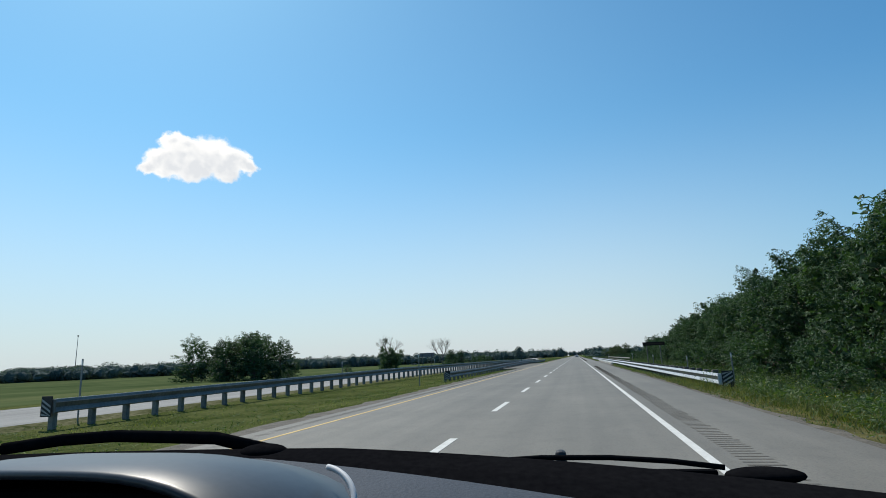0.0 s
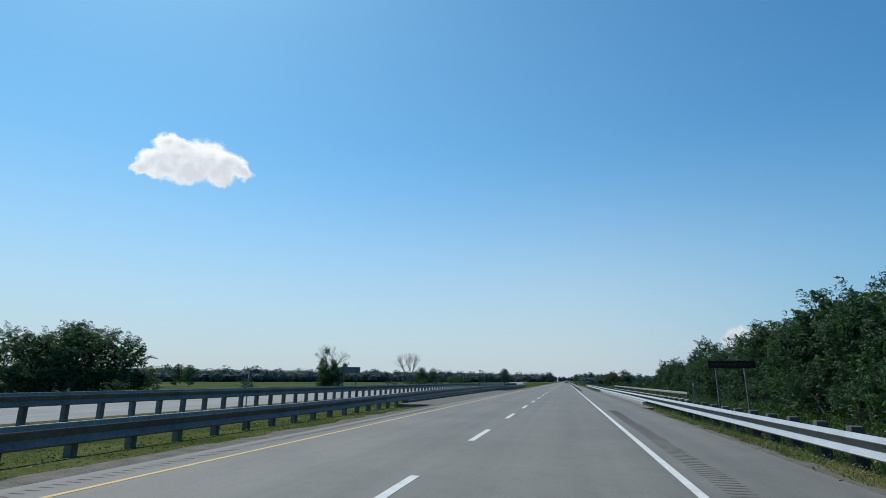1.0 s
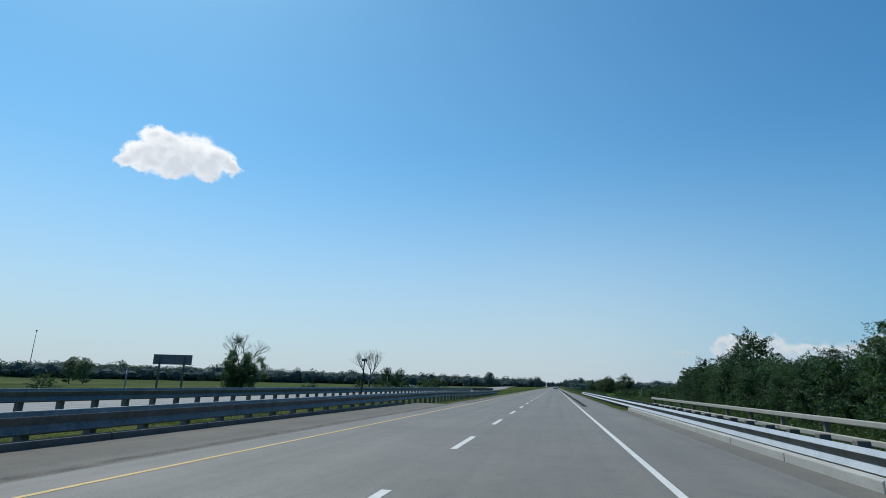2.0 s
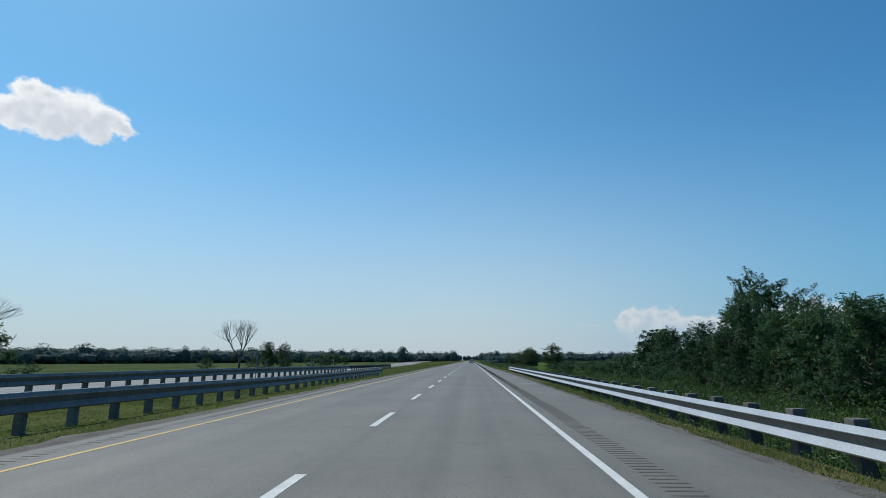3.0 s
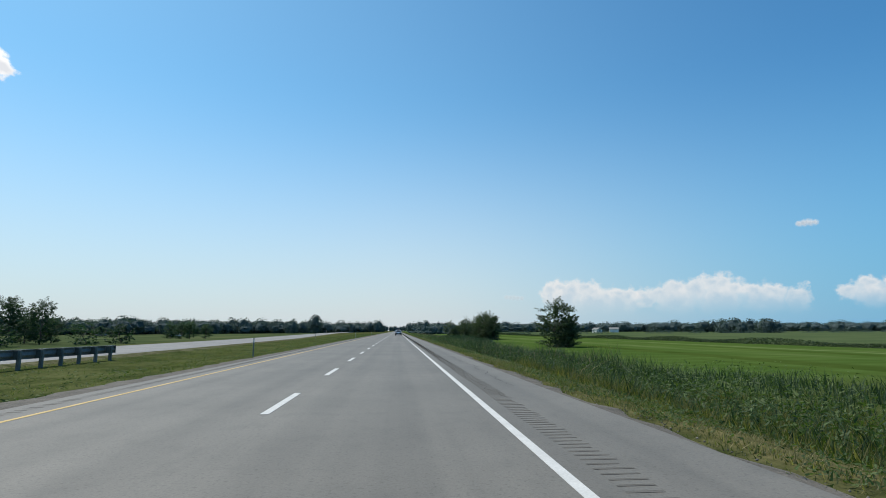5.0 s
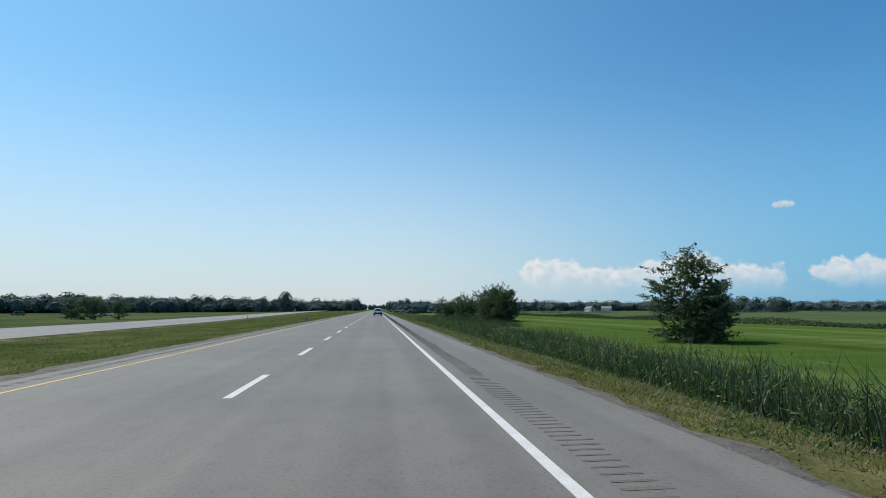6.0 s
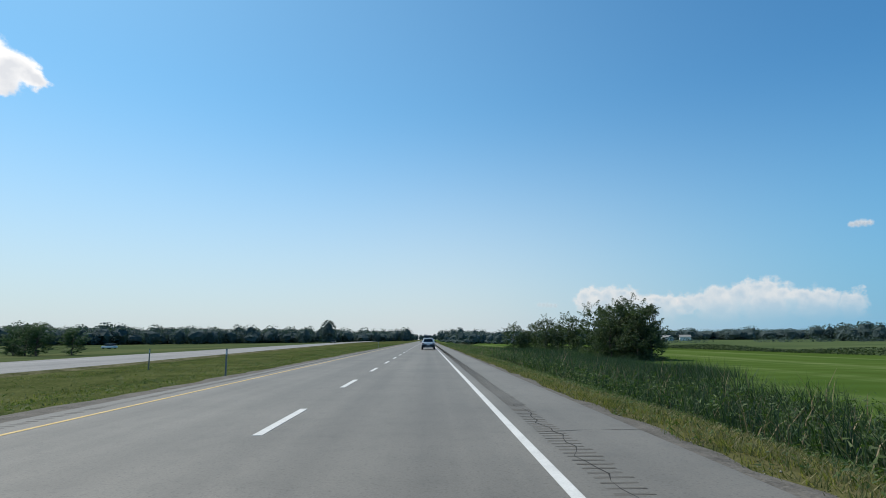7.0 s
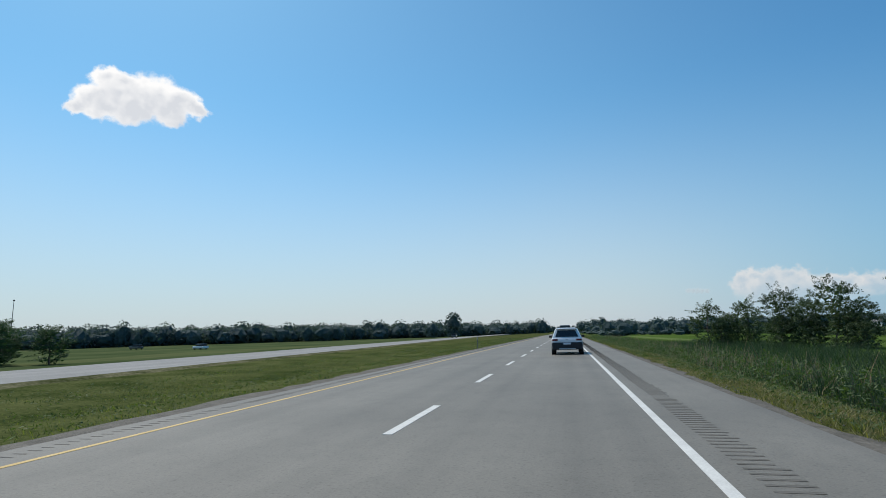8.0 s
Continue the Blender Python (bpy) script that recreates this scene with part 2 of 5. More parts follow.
    shade.inputs["B"].default_value = (0.045, 0.075, 0.014, 1)
    l.new(dim.outputs[0], shade.inputs["Factor"])
    l.new(c, shade.inputs["A"])
    l.new(shade.outputs["Result"], b.inputs["Base Color"])
    return m


M_GROUND = ground_material()
M_VERGE = surface("grassy_gravel_bank", (0.040, 0.048, 0.018), (0.150, 0.140, 0.085), 0.6, 6, 1.0, bump=0.6, bump_dist=0.04, spec=0.0, spread=(0.38, 0.62))


def streaked(m, amount, dark):
    """Adds wear that runs along the road: pale wheel tracks, oily dark lines and fine aggregate speckle."""
    nt = m.node_tree
    n, l = nt.nodes, nt.links
    b = n["Principled BSDF"]
    last = b.inputs["Base Color"].links[0].from_socket
    co = n.new("ShaderNodeTexCoord")
    for stretch, lo, hi, tone, part_of in (((1.6, 0.012, 1.0), 0.42, 0.66, dark, amount), ((0.5, 0.05, 1.0), 0.5, 0.75, 1.22, amount), ((3.4, 2.2, 1.0), 0.50, 0.72, 0.86, 0.9), ((26.0, 26.0, 1.0), 0.54, 0.70, 0.66, 0.9), ((60.0, 60.0, 1.0), 0.6, 0.74, 1.5, 0.6)):
        mp = n.new("ShaderNodeMapping")
        mp.inputs["Scale"].default_value = stretch
        l.new(co.outputs["Object"], mp.inputs["Vector"])
        tex = n.new("ShaderNodeTexNoise")
        tex.inputs["Scale"].default_value, tex.inputs["Detail"].default_value = 1.0, 5
        l.new(mp.outputs[0], tex.inputs["Vector"])
        r = n.new("ShaderNodeMapRange")
        r.inputs["From Min"].default_value, r.inputs["From Max"].default_value = lo, hi
        r.inputs["To Max"].default_value = part_of
        l.new(tex.outputs["Fac"], r.inputs["Value"])
        x = n.new("ShaderNodeMix")
        x.data_type, x.blend_type = "RGBA", "MULTIPLY"
        x.inputs["B"].default_value = (tone, tone, tone, 1)
        l.new(r.outputs[0], x.inputs["Factor"])
        l.new(last, x.inputs["A"])
        last = x.outputs["Result"]
    l.new(last, b.inputs["Base Color"])


for worn in (M_ASPHALT, M_SHOULDER, M_ASPHALT_OLD):
    streaked(worn, 0.8, 0.78)


# ---- helpers for building ----
def mesh_of(name, verts, faces, material, smooth=False):
    me = bpy.data.meshes.new(name)
    me.from_pydata([tuple(v) for v in verts], [], [tuple(f) for f in faces])
    me.materials.append(material)
    if smooth:
        me.polygons.foreach_set("use_smooth", [True] * len(me.polygons))
    me.update()
    return me


def child(name, me, parent, label="", m=None, kind=""):
    ob = new(name, me)
    ob.parent = parent
    if m is not None:
        ob.matrix_basis = m
    return tagged(ob, label, kind=kind)


def finish(name, bm, material, smooth=False):
    me = bpy.data.meshes.new(name)
    bm.to_mesh(me)
    bm.free()
    me.materials.append(material)
    if smooth:
        me.polygons.foreach_set("use_smooth", [True] * len(me.polygons))
    return me


def part(name, bm, material, parent, label="", m=None, smooth=False):
    """Links a bmesh as one mesh object under a thing or under a part."""
    return child(name, finish(name, bm, material, smooth), parent, label, m)


def thing(name, label, category, group="", kind="", m=None):
    ob = new(name)
    ob.empty_display_size = 0.3
    if m is not None:
        ob.matrix_basis = m
    return tagged(ob, label, category, group, kind)


def box(bm, lo, hi, bevel=0.0):
    made = bmesh.ops.create_cube(bm, size=1.0)["verts"]
    for v in made:
        v.co = Vector([lo[i] + (v.co[i] + 0.5) * (hi[i] - lo[i]) for i in range(3)])
    if bevel:
        edges = list({e for v in made for e in v.link_edges})
        bmesh.ops.bevel(bm, geom=edges, offset=bevel, segments=2, affect="EDGES", profile=0.5)
    return bm


def boxed(lo, hi, bevel=0.0):
    return box(bmesh.new(), lo, hi, bevel)


def tube(verts, faces, a, b, ra, rb, sides=6):
    """A tapered limb from a to b, added to the lists."""
    a, b = Vector(a), Vector(b)
    q = (b - a).to_track_quat("Z", "Y").to_matrix()
    k = len(verts)
    for p, r in ((a, ra), (b, rb)):
        for i in range(sides):
            t = 2 * math.pi * i / sides
            verts.append(p + q @ Vector((r * math.cos(t), r * math.sin(t), 0)))
    for i in range(sides):
        j = (i + 1) % sides
        faces.append((k + i, k + j, k + sides + j, k + sides + i))
    faces.append(tuple(range(k + sides, k + 2 * sides)))


def pipe(points, radius, tall=1.0, sides=10):
    """A continuous rounded rod through points, as vertices and faces."""
    v, f = [], []
    pts = [Vector(p) for p in points]
    for i, p in enumerate(pts):
        way = (pts[min(i + 1, len(pts) - 1)] - pts[max(i - 1, 0)]).normalized()
        side = way.cross(Vector((0, 0, 1))).normalized()
        up = side.cross(way)
        v += [p + side * radius * math.cos(2 * math.pi * k / sides) + up * radius * tall * math.sin(2 * math.pi * k / sides) for k in range(sides)]
    for i in range(len(pts) - 1):
        for k in range(sides):
            j = (k + 1) % sides
            f.append((i * sides + k, i * sides + j, (i + 1) * sides + j, (i + 1) * sides + k))
    f += [tuple(range(sides - 1, -1, -1)), tuple(range(len(v) - sides, len(v)))]
    return v, f


def ribbon(points, thick, material, name):
    """A slab along a line of (y, x_left, x_right, z), with its own thickness."""
    v, f = [], []
    for y, xl, xr, zl, zr in points:
        v += [(xl, y, zl), (xr, y, zr), (xl, y, zl - thick), (xr, y, zr - thick)]
    for i in range(len(points) - 1):
        a, b = 4 * i, 4 * i + 4
        f += [(a, a + 1, b + 1, b), (a + 2, b + 2, b + 3, a + 3), (a, b, b + 2, a + 2), (a + 1, a + 3, b + 3, b + 1)]
    f += [(0, 2, 3, 1), (4 * len(points) - 4, 4 * len(points) - 3, 4 * len(points) - 1, 4 * len(points) - 2)]
    return mesh_of(name, v, f, material)


def leaf_blades(centres, sizes, rng, flat=0.0, aspect=0.6, facing=None, loose=0.55):
    """Vertices and faces of pointed leaf blades at the centres, turned at random or loosely outwards."""
    n = len(centres)
    nrm = rng.normal(size=(n, 3))
    if facing is not None:
        nrm = nrm * loose + facing
    nrm[:, 2] = np.abs(nrm[:, 2]) + flat
    nrm /= np.linalg.norm(nrm, axis=1)[:, None]
    ref = rng.normal(size=(n, 3))
    u = np.cross(nrm, ref)
    u /= np.linalg.norm(u, axis=1)[:, None]
    w = np.cross(nrm, u)
    s = sizes[:, None]
    c = centres
    v = np.stack([c - u * s - w * s * aspect * 0.5, c + u * s, c - u * s + w * s * aspect * 0.5], 1).reshape(-1, 3)
    return v, np.arange(3 * n).reshape(n, 3)


def fast_mesh(name, verts, faces, material):
    verts, faces = np.asarray(verts, dtype=np.float32), np.asarray(faces, dtype=np.int32)
    me = bpy.data.meshes.new(name)
    k = faces.shape[1]
    me.vertices.add(len(verts))
    me.vertices.foreach_set("co", verts.ravel())
    me.loops.add(faces.size)
    me.loops.foreach_set("vertex_index", faces.ravel())
    me.polygons.add(len(faces))
    me.polygons.foreach_set("loop_start", np.arange(0, faces.size, k, dtype=np.int32))
    me.materials.append(material)
    me.update(calc_edges=True)
    me.validate()
    return me


# ---- the land ----
PROFILE = ((-4000, -1.2), (-120, -1.0), (-45, -0.8), (-30, -0.45), (-26, -0.32), (-14.6, -0.30), (-12.5, -0.36), (-9, -0.40), (-7, -0.24), (-4.9, -0.10),
           (-4.3, -0.16), (-3, -0.25), (3, -0.25), (5.2, -0.17), (5.7, -0.10), (6.4, -0.20), (7.3, -0.40), (9.0, -0.95), (11.0, -1.25), (14.0, -1.10), (25, -1.0), (120, -1.0), (4000, -1.2))
PX, PZ = [p[0] for p in PROFILE], [p[1] for p in PROFILE]


def land(x):
    return float(np.interp(x, PX, PZ))


def opposite(y):
    """The near edge of the opposite carriageway."""
    return float(np.interp(y, (-200, 220, 280, 350, 500, 900, 1600), (-15.0, -15.0, -16.6, -22.0, -33.0, -50.0, -70.0)))


def land_at(x, y):
    return land(x)


def build_ground():
    xs = sorted({-4000, -2500, -1500, -900, -500, -300, -200, -120, -100, -90, -80, -70, -60, 60, 90, 120, 200, 400, 800, 1500, 2500, 4000,
                 *np.arange(-56, -26, 1.5).tolist(), *np.arange(-26, -8, 0.75).tolist(), *[p[0] for p in PROFILE], *np.arange(6, 12, 0.5).tolist(), *np.arange(12, 50, 3.0).tolist()})
    ys = sorted({-1500, -600, -200, *np.arange(-60, 420, 5.0).tolist(), *np.arange(420, 1000, 20.0).tolist(), 1000, 1300, 1800, 2500, 4200})
    v = []
    for y in ys:
        for x in xs:
            bumpy = 0.0 if -4.9 < x < 5.8 else 0.07 * noise.noise((x * 0.4, y * 0.4, 0.0)) * min(1.0, (abs(x) - 5) / 3 if abs(x) < 8 else 1.0)
            v.append((x, y, land_at(x, y) + bumpy))
    w = len(xs)
    f = [(j * w + i, j * w + i + 1, (j + 1) * w + i + 1, (j + 1) * w + i) for j in range(len(ys) - 1) for i in range(w - 1)]
    ob = new("ground", mesh_of("ground", v, f, M_GROUND, True))
    return tagged(ob, "flat green grassland and crop fields reaching the horizon", "ground", kind="structure")


build_ground()
Y0, Y1 = -60.0, 1500.0
EDGE = 3.37
road = new("road", ribbon([(y, -4.25, 5.35 if y < 180 else 5.06, -0.03, -0.03) for y in (Y0, 60, 120, 172, 190, 300, 500, 900, Y1)], 0.25, M_ASPHALT, "road"))
tagged(road, "worn grey asphalt carriageway with two lanes", "road", kind="structure")
far_road = new("road", ribbon([(y, opposite(y) - 9.8, opposite(y), -0.2, -0.2) for y in np.linspace(-200, 1500, 120)], 0.3, M_ASPHALT_OLD, "road"))
tagged(far_road, "pale opposite carriageway beyond the grass median", "road", kind="structure")


# ---- markings and edges of the road ----
def slab(name, x0, x1, y0, y1, z0, z1, material, parent=None, kind="structure", label="", category=""):
    ob = new(name, ribbon([(y0, x0, x1, z1, z1), (y1, x0, x1, z1, z1)], z1 - z0, material, name))
    if parent:
        ob.parent = parent
        return ob
    return tagged(ob, label, category, kind=kind)


ROAD_Z = -0.03
slab("trim", EDGE - 0.055, EDGE + 0.055, Y0, Y1, ROAD_Z - 0.02, ROAD_Z + 0.004, M_WHITE, label="solid white edge line on the asphalt", category="road marking")
slab("trim", -3.45, -3.365, Y0, Y1, ROAD_Z - 0.02, ROAD_Z + 0.004, M_YELLOW, label="solid yellow edge line beside the median", category="road marking")
PERIOD, DASH, FIRST = 6.95, 2.67, 5.98
dash_mesh = ribbon([(0, -0.065, 0.065, 0.004, 0.004), (DASH, -0.065, 0.065, 0.004, 0.004)], 0.02, M_WHITE, "lane_dash")
for i in range(-5, 110):
    ob = new("lane_dash", dash_mesh)
    ob.location = (0, FIRST + i * PERIOD, ROAD_Z)
    tagged(ob, "short white painted lane dash on asphalt", "lane marking", "lane dashes", "structure")


def rumble(left, wide):
    """A row of milled grooves along a shoulder."""
    v, f = [], []
    for y in np.arange(-10, 420, 0.172):
        if 61 < y < 108:
            continue
        k = len(v)
        w = wide * (0.86 + 0.2 * random.random())
        deep = w * random.uniform(0.09, 0.15)
        x0 = left + 0.012 * math.sin(y * 0.9)
        z = ROAD_Z + 0.003
        v += [(x0, y, z), (x0 + w, y, z), (x0 + w, y + deep, z), (x0, y + deep, z),
              (x0 + 0.02, y + 0.006, z - 0.002), (x0 + w - 0.02, y + 0.006, z - 0.002), (x0 + w - 0.02, y + deep - 0.006, z - 0.002), (x0 + 0.02, y + deep - 0.006, z - 0.002)]
        f += [(k + 4, k + 5, k + 6, k + 7), (k, k + 1, k + 5, k + 4), (k + 1, k + 2, k + 6, k + 5), (k + 2, k + 3, k + 7, k + 6), (k + 3, k, k + 4, k + 7)]
    ob = new("rumble_strip", mesh_of("rumble_strip", v, f, M_GROOVE))
    return tagged(ob, "row of milled rumble grooves in the shoulder", "rumble strip", kind="stuff")


rumble(3.66, 0.36)
rumble(-3.98, 0.22)


def crack(x, y, length, seed, across=False):
    """A thin wandering crack, a hair below tar-dark, lying on the asphalt."""
    r = random.Random(seed)
    v, f = [], []
    x_mean = x
    n = int(length / 0.25)
    for i in range(n + 1):
        w = 0.0055 * r.uniform(0.1, 1.9)
        x += r.uniform(-0.085, 0.085) + 0.15 * (x_mean - x) if not across else 0.25
        y += 0.25 if not across else r.uniform(-0.06, 0.06)
        v += [(x - w, y - w * across, ROAD_Z + 0.0035), (x + w, y + w * across, ROAD_Z + 0.0035)] if not across else [(x, y - w, ROAD_Z + 0.0035), (x, y + w, ROAD_Z + 0.0035)]
    for i in range(n):
        k = 2 * i
        f.append((k, k + 1, k + 3, k + 2) if not across else (k, k + 2, k + 3, k + 1))
    ob = new("trim", mesh_of("crack", v, f, M_CRACK))
    tagged(ob, "thin dark wandering crack in the asphalt shoulder", "crack", kind="structure")


crack(3.9, 188, 22, 1)
crack(3.92, 226, 26, 2)
crack(4.5, 190, 14, 3)
crack(3.9, 253, 6, 4)
crack(3.5, 256.2, 1.6, 5, True)
slab("trim", 4.45, 5.25, 135.4, 135.52, ROAD_Z - 0.02, ROAD_Z + 0.0042, M_WHITE, label="short worn white mark across the shoulder", category="road marking")


def gravel_edge(x0, x1, z0, z1, seed, y0=-40, y1=460, hump=0.03):
    """A ragged gravel strip with loose stones."""
    rng = random.Random(seed)
    v, f = [], []
    ys = np.arange(y0, y1, 0.8)
    for y in ys:
        a, b = x0 + rng.uniform(-0.05, 0.05), x1 + rng.uniform(-0.16, 0.16)
        v += [(a, y, z0), ((a + b) / 2, y, (z0 + z1) / 2 + hump), (b, y, z1)]
    for i in range(len(ys) - 1):
        k = 3 * i
        q = [(k, k + 1, k + 4, k + 3), (k + 1, k + 2, k + 5, k + 4)]
        f += q if x1 > x0 else [t[::-1] for t in q]
    ob = new("trim", mesh_of("gravel_strip", v, f, M_GRAVEL, True))
    return tagged(ob, "ragged strip of grey gravel beside the shoulder", "gravel", kind="structure")


gravel_edge(5.3, 5.75, -0.045, -0.10, 3, -40, 182)
gravel_edge(5.02, 5.52, -0.045, -0.115, 5, 180, 460, 0.02)
gravel_edge(5.5, 6.95, -0.085, -0.315, 6, 140, 176, 0.047)
gravel_edge(-4.2, -5.0, -0.045, -0.07, 4)


def opposite_verge():
    """The grass and gravel bank along the near edge of the opposite carriageway."""
    r = random.Random(12)
    v, f = [], []
    ys = np.arange(-60, 600, 2.0)
    for y in ys:
        x = opposite(y)
        v += [(x - 0.05, y, -0.196), (x + 0.35 + r.uniform(-0.1, 0.15), y, -0.225), (x + 1.5 + r.uniform(-0.2, 0.2), y, -0.40)]
    for i in range(len(ys) - 1):
        k = 3 * i
        f += [(k, k + 1, k + 4, k + 3), (k + 1, k + 2, k + 5, k + 4)]
    ob = new("trim", mesh_of("verge_bank", v, f, M_VERGE, True))
    return tagged(ob, "low grassy gravel bank beside the opposite carriageway", "verge", kind="structure")


opposite_verge()


def stones(label, n, place, low, high, seed):
    """Loose stones, each a small uneven double pyramid."""
    r = np.random.default_rng(seed)
    x, y = place(r, n)
    z = np.interp(x, PX, PZ) + 0.035
    size = r.uniform(low, high, n) * r.uniform(0.5, 1.0, n)
    shape = np.array([(1, 0, 0), (0, 1, 0), (-1, 0, 0), (0, -1, 0), (0, 0, 0.7), (0, 0, -0.7)])
    v = np.stack([x, y, z], 1)[:, None, :] + shape[None] * size[:, None, None] * r.uniform(0.6, 1.3, (n, 6, 1))
    base = np.array([(0, 1, 4), (1, 2, 4), (2, 3, 4), (3, 0, 4), (1, 0, 5), (2, 1, 5), (3, 2, 5), (0, 3, 5)])
    f = (np.arange(n)[:, None, None] * 6 + base[None]).reshape(-1, 3)
    ob = new("stones", fast_mesh("stones", v.reshape(-1, 3), f, M_STONE))
    return tagged(ob, label, "stones", kind="stuff")


stones("loose grey stones along the edge of the shoulder", 5200, lambda r, n: (5.33 + 0.55 * r.uniform(0, 1, n) ** 1.4, r.uniform(0, 180, n)), 0.008, 0.024, 51)
stones("loose stones and clods beside the narrowed shoulder", 4200, lambda r, n: (5.05 + 0.55 * r.uniform(0, 1, n) ** 1.2, r.uniform(182, 330, n)), 0.008, 0.026, 54)
stones("loose stones on the bare gravel under the rail", 2600, lambda r, n: (r.uniform(5.5, 7.0, n), r.uniform(139, 182, n)), 0.006, 0.022, 52)
stones("loose grey stones beside the median's edge", 2600, lambda r, n: (-4.3 - 0.6 * r.uniform(0, 1, n), r.uniform(0, 300, n)), 0.012, 0.03, 53)


# ---- guard rails ----
def w_profile():
    """The section of a double-wave steel beam: distance off the post, height."""
    return [(-0.004, 0.197), (0.006, 0.200), (0.030, 0.197), (0.076, 0.118), (0.084, 0.108), (0.080, 0.096), (0.012, -0.022), (0.0, -0.034), (0.004, -0.046), (0.074, -0.150), (0.084, -0.164), (0.080, -0.176), (0.040, -0.200)]


def beam_mesh(y0, y1, side, lift, steel):
    """A beam from y0 to y1 whose waves face towards side (+1 or -1)."""
    front = w_profile()
    v, f = [], []
    ys = np.linspace(y0, y1, max(2, int((y1 - y0) / 3.8) + 1))
    n = len(front)
    for j, y in enumerate(ys):
        for t in (0.0, -0.006):
            v += [(side * (x + t), y, z + lift(y)) for x, z in front]
    for j in range(len(ys) - 1):
        for k in range(n - 1):
            for layer in (0, 1):
                a = (2 * j + layer) * n + k
                b = a + 2 * n
                q = (a, b, b + 1, a + 1)
                f.append(q if (layer == 0) == (side > 0) else q[::-1])
        for k in (0, n - 1):
            a = 2 * j * n + k
            f.append((a, a + n, a + 3 * n, a + 2 * n))
    me = mesh_of("beam", v, f, steel)
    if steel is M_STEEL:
        # shade under the upper wave is painted into the hollow as darker steel
        me.materials.append(M_STEEL_SHADED)
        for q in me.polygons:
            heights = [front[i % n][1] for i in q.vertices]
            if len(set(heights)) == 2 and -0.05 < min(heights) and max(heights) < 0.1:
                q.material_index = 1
    return me


post_mesh = finish("post", boxed((-0.11, -0.105, -0.9), (0.11, 0.105, 0.0), 0.015), M_POST)
slim_post_mesh = finish("post", boxed((-0.07, -0.055, -0.9), (0.07, 0.055, 0.0), 0.012), M_POST_GREY)
grey_post_mesh = finish("post", boxed((-0.09, -0.08, -0.9), (0.09, 0.08, 0.0), 0.015), M_POST_GREY)
block_mesh = finish("offset_block", boxed((-0.09, -0.075, -0.17), (0.09, 0.075, 0.17), 0.012), M_POST)


def end_marker(parent, x, y, z, lean):
    """A black plate with white slanting bands at the end of a rail."""
    plate = part("end_marker", boxed((x - 0.2, y - 0.02, z - 0.30), (x + 0.2, y, z + 0.30), 0.004), M_BLACK, parent, "black end plate with white slanting bands")
    for k in range(4):
        bm = bmesh.new()
        z0 = z - 0.26 + 0.14 * k
        pts = [(x - 0.17, z0), (x + 0.17, z0 + 0.20 * lean), (x + 0.17, z0 + 0.06 + 0.20 * lean), (x - 0.17, z0 + 0.06)]
        pts = [(a, min(max(b, z - 0.28), z + 0.28)) for a, b in pts]
        vs = [bm.verts.new((a, y - 0.026, b)) for a, b in pts] + [bm.verts.new((a, y - 0.021, b)) for a, b in pts]
        for q in ((0, 1, 2, 3), (7, 6, 5, 4), (0, 4, 5, 1), (1, 5, 6, 2), (2, 6, 7, 3), (3, 7, 4, 0)):
            bm.faces.new([vs[i] for i in q])
        part("band", bm, M_BAND_SHADED, plate, "white slanting band")


def guard_rail(x, y0, y1, side, crest, spacing, label, top=0.22, marker=0, posts=None, steel=M_STEEL):
    """A steel beam on wooden posts; crest gives the beam's middle height along the road."""
    rail = thing("guard_rail", label, "guard rail", "guard rails", m=pose(x, y0, land(x)))

    def lift(y):
        return float(np.interp(y + y0, [c[0] for c in crest], [c[1] for c in crest])) - land(x)

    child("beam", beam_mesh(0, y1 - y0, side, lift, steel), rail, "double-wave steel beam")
    # a strip of brighter steel paints the sunlit line along the top
    if steel is M_STEEL_SHADED:
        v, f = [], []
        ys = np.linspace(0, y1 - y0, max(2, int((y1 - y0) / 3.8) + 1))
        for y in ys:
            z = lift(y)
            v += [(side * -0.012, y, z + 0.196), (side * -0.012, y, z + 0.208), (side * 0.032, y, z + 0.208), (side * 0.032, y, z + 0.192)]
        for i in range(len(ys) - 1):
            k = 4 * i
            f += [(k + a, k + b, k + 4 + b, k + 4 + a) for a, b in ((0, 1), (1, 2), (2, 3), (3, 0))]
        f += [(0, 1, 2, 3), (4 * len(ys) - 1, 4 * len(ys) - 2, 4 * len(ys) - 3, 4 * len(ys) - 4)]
        child("top_edge", mesh_of("top_edge", v, f, M_STEEL), rail, "upper edge of the beam, brightened as its sunlit line")
    n = int((y1 - y0 - 0.3) / spacing)
    for i in range(n + 1):
        y = 0.2 + i * spacing
        jitter = random.uniform(-0.015, 0.015)
        child("post", posts or post_mesh, rail, "", pose(-side * 0.20, y, lift(y) + top + jitter, random.uniform(-1, 1), random.uniform(-1, 1), random.uniform(-3, 3)))
        child("offset_block", block_mesh, rail, "", pose(-side * 0.095, y, lift(y), 0, 0, 0))
    for y in (0, y1 - y0):
        part("end_shoe", boxed((-0.03 if side > 0 else -0.10, y - 0.02, lift(y) - 0.205), (0.10 if side > 0 else 0.03, y + 0.02, lift(y) + 0.205), 0.01), steel, rail, "flat steel end piece")
    if marker:
        end_marker(rail, side * 0.08 + marker, -0.05, lift(0), 1 if marker > 0 else -1)
    return rail


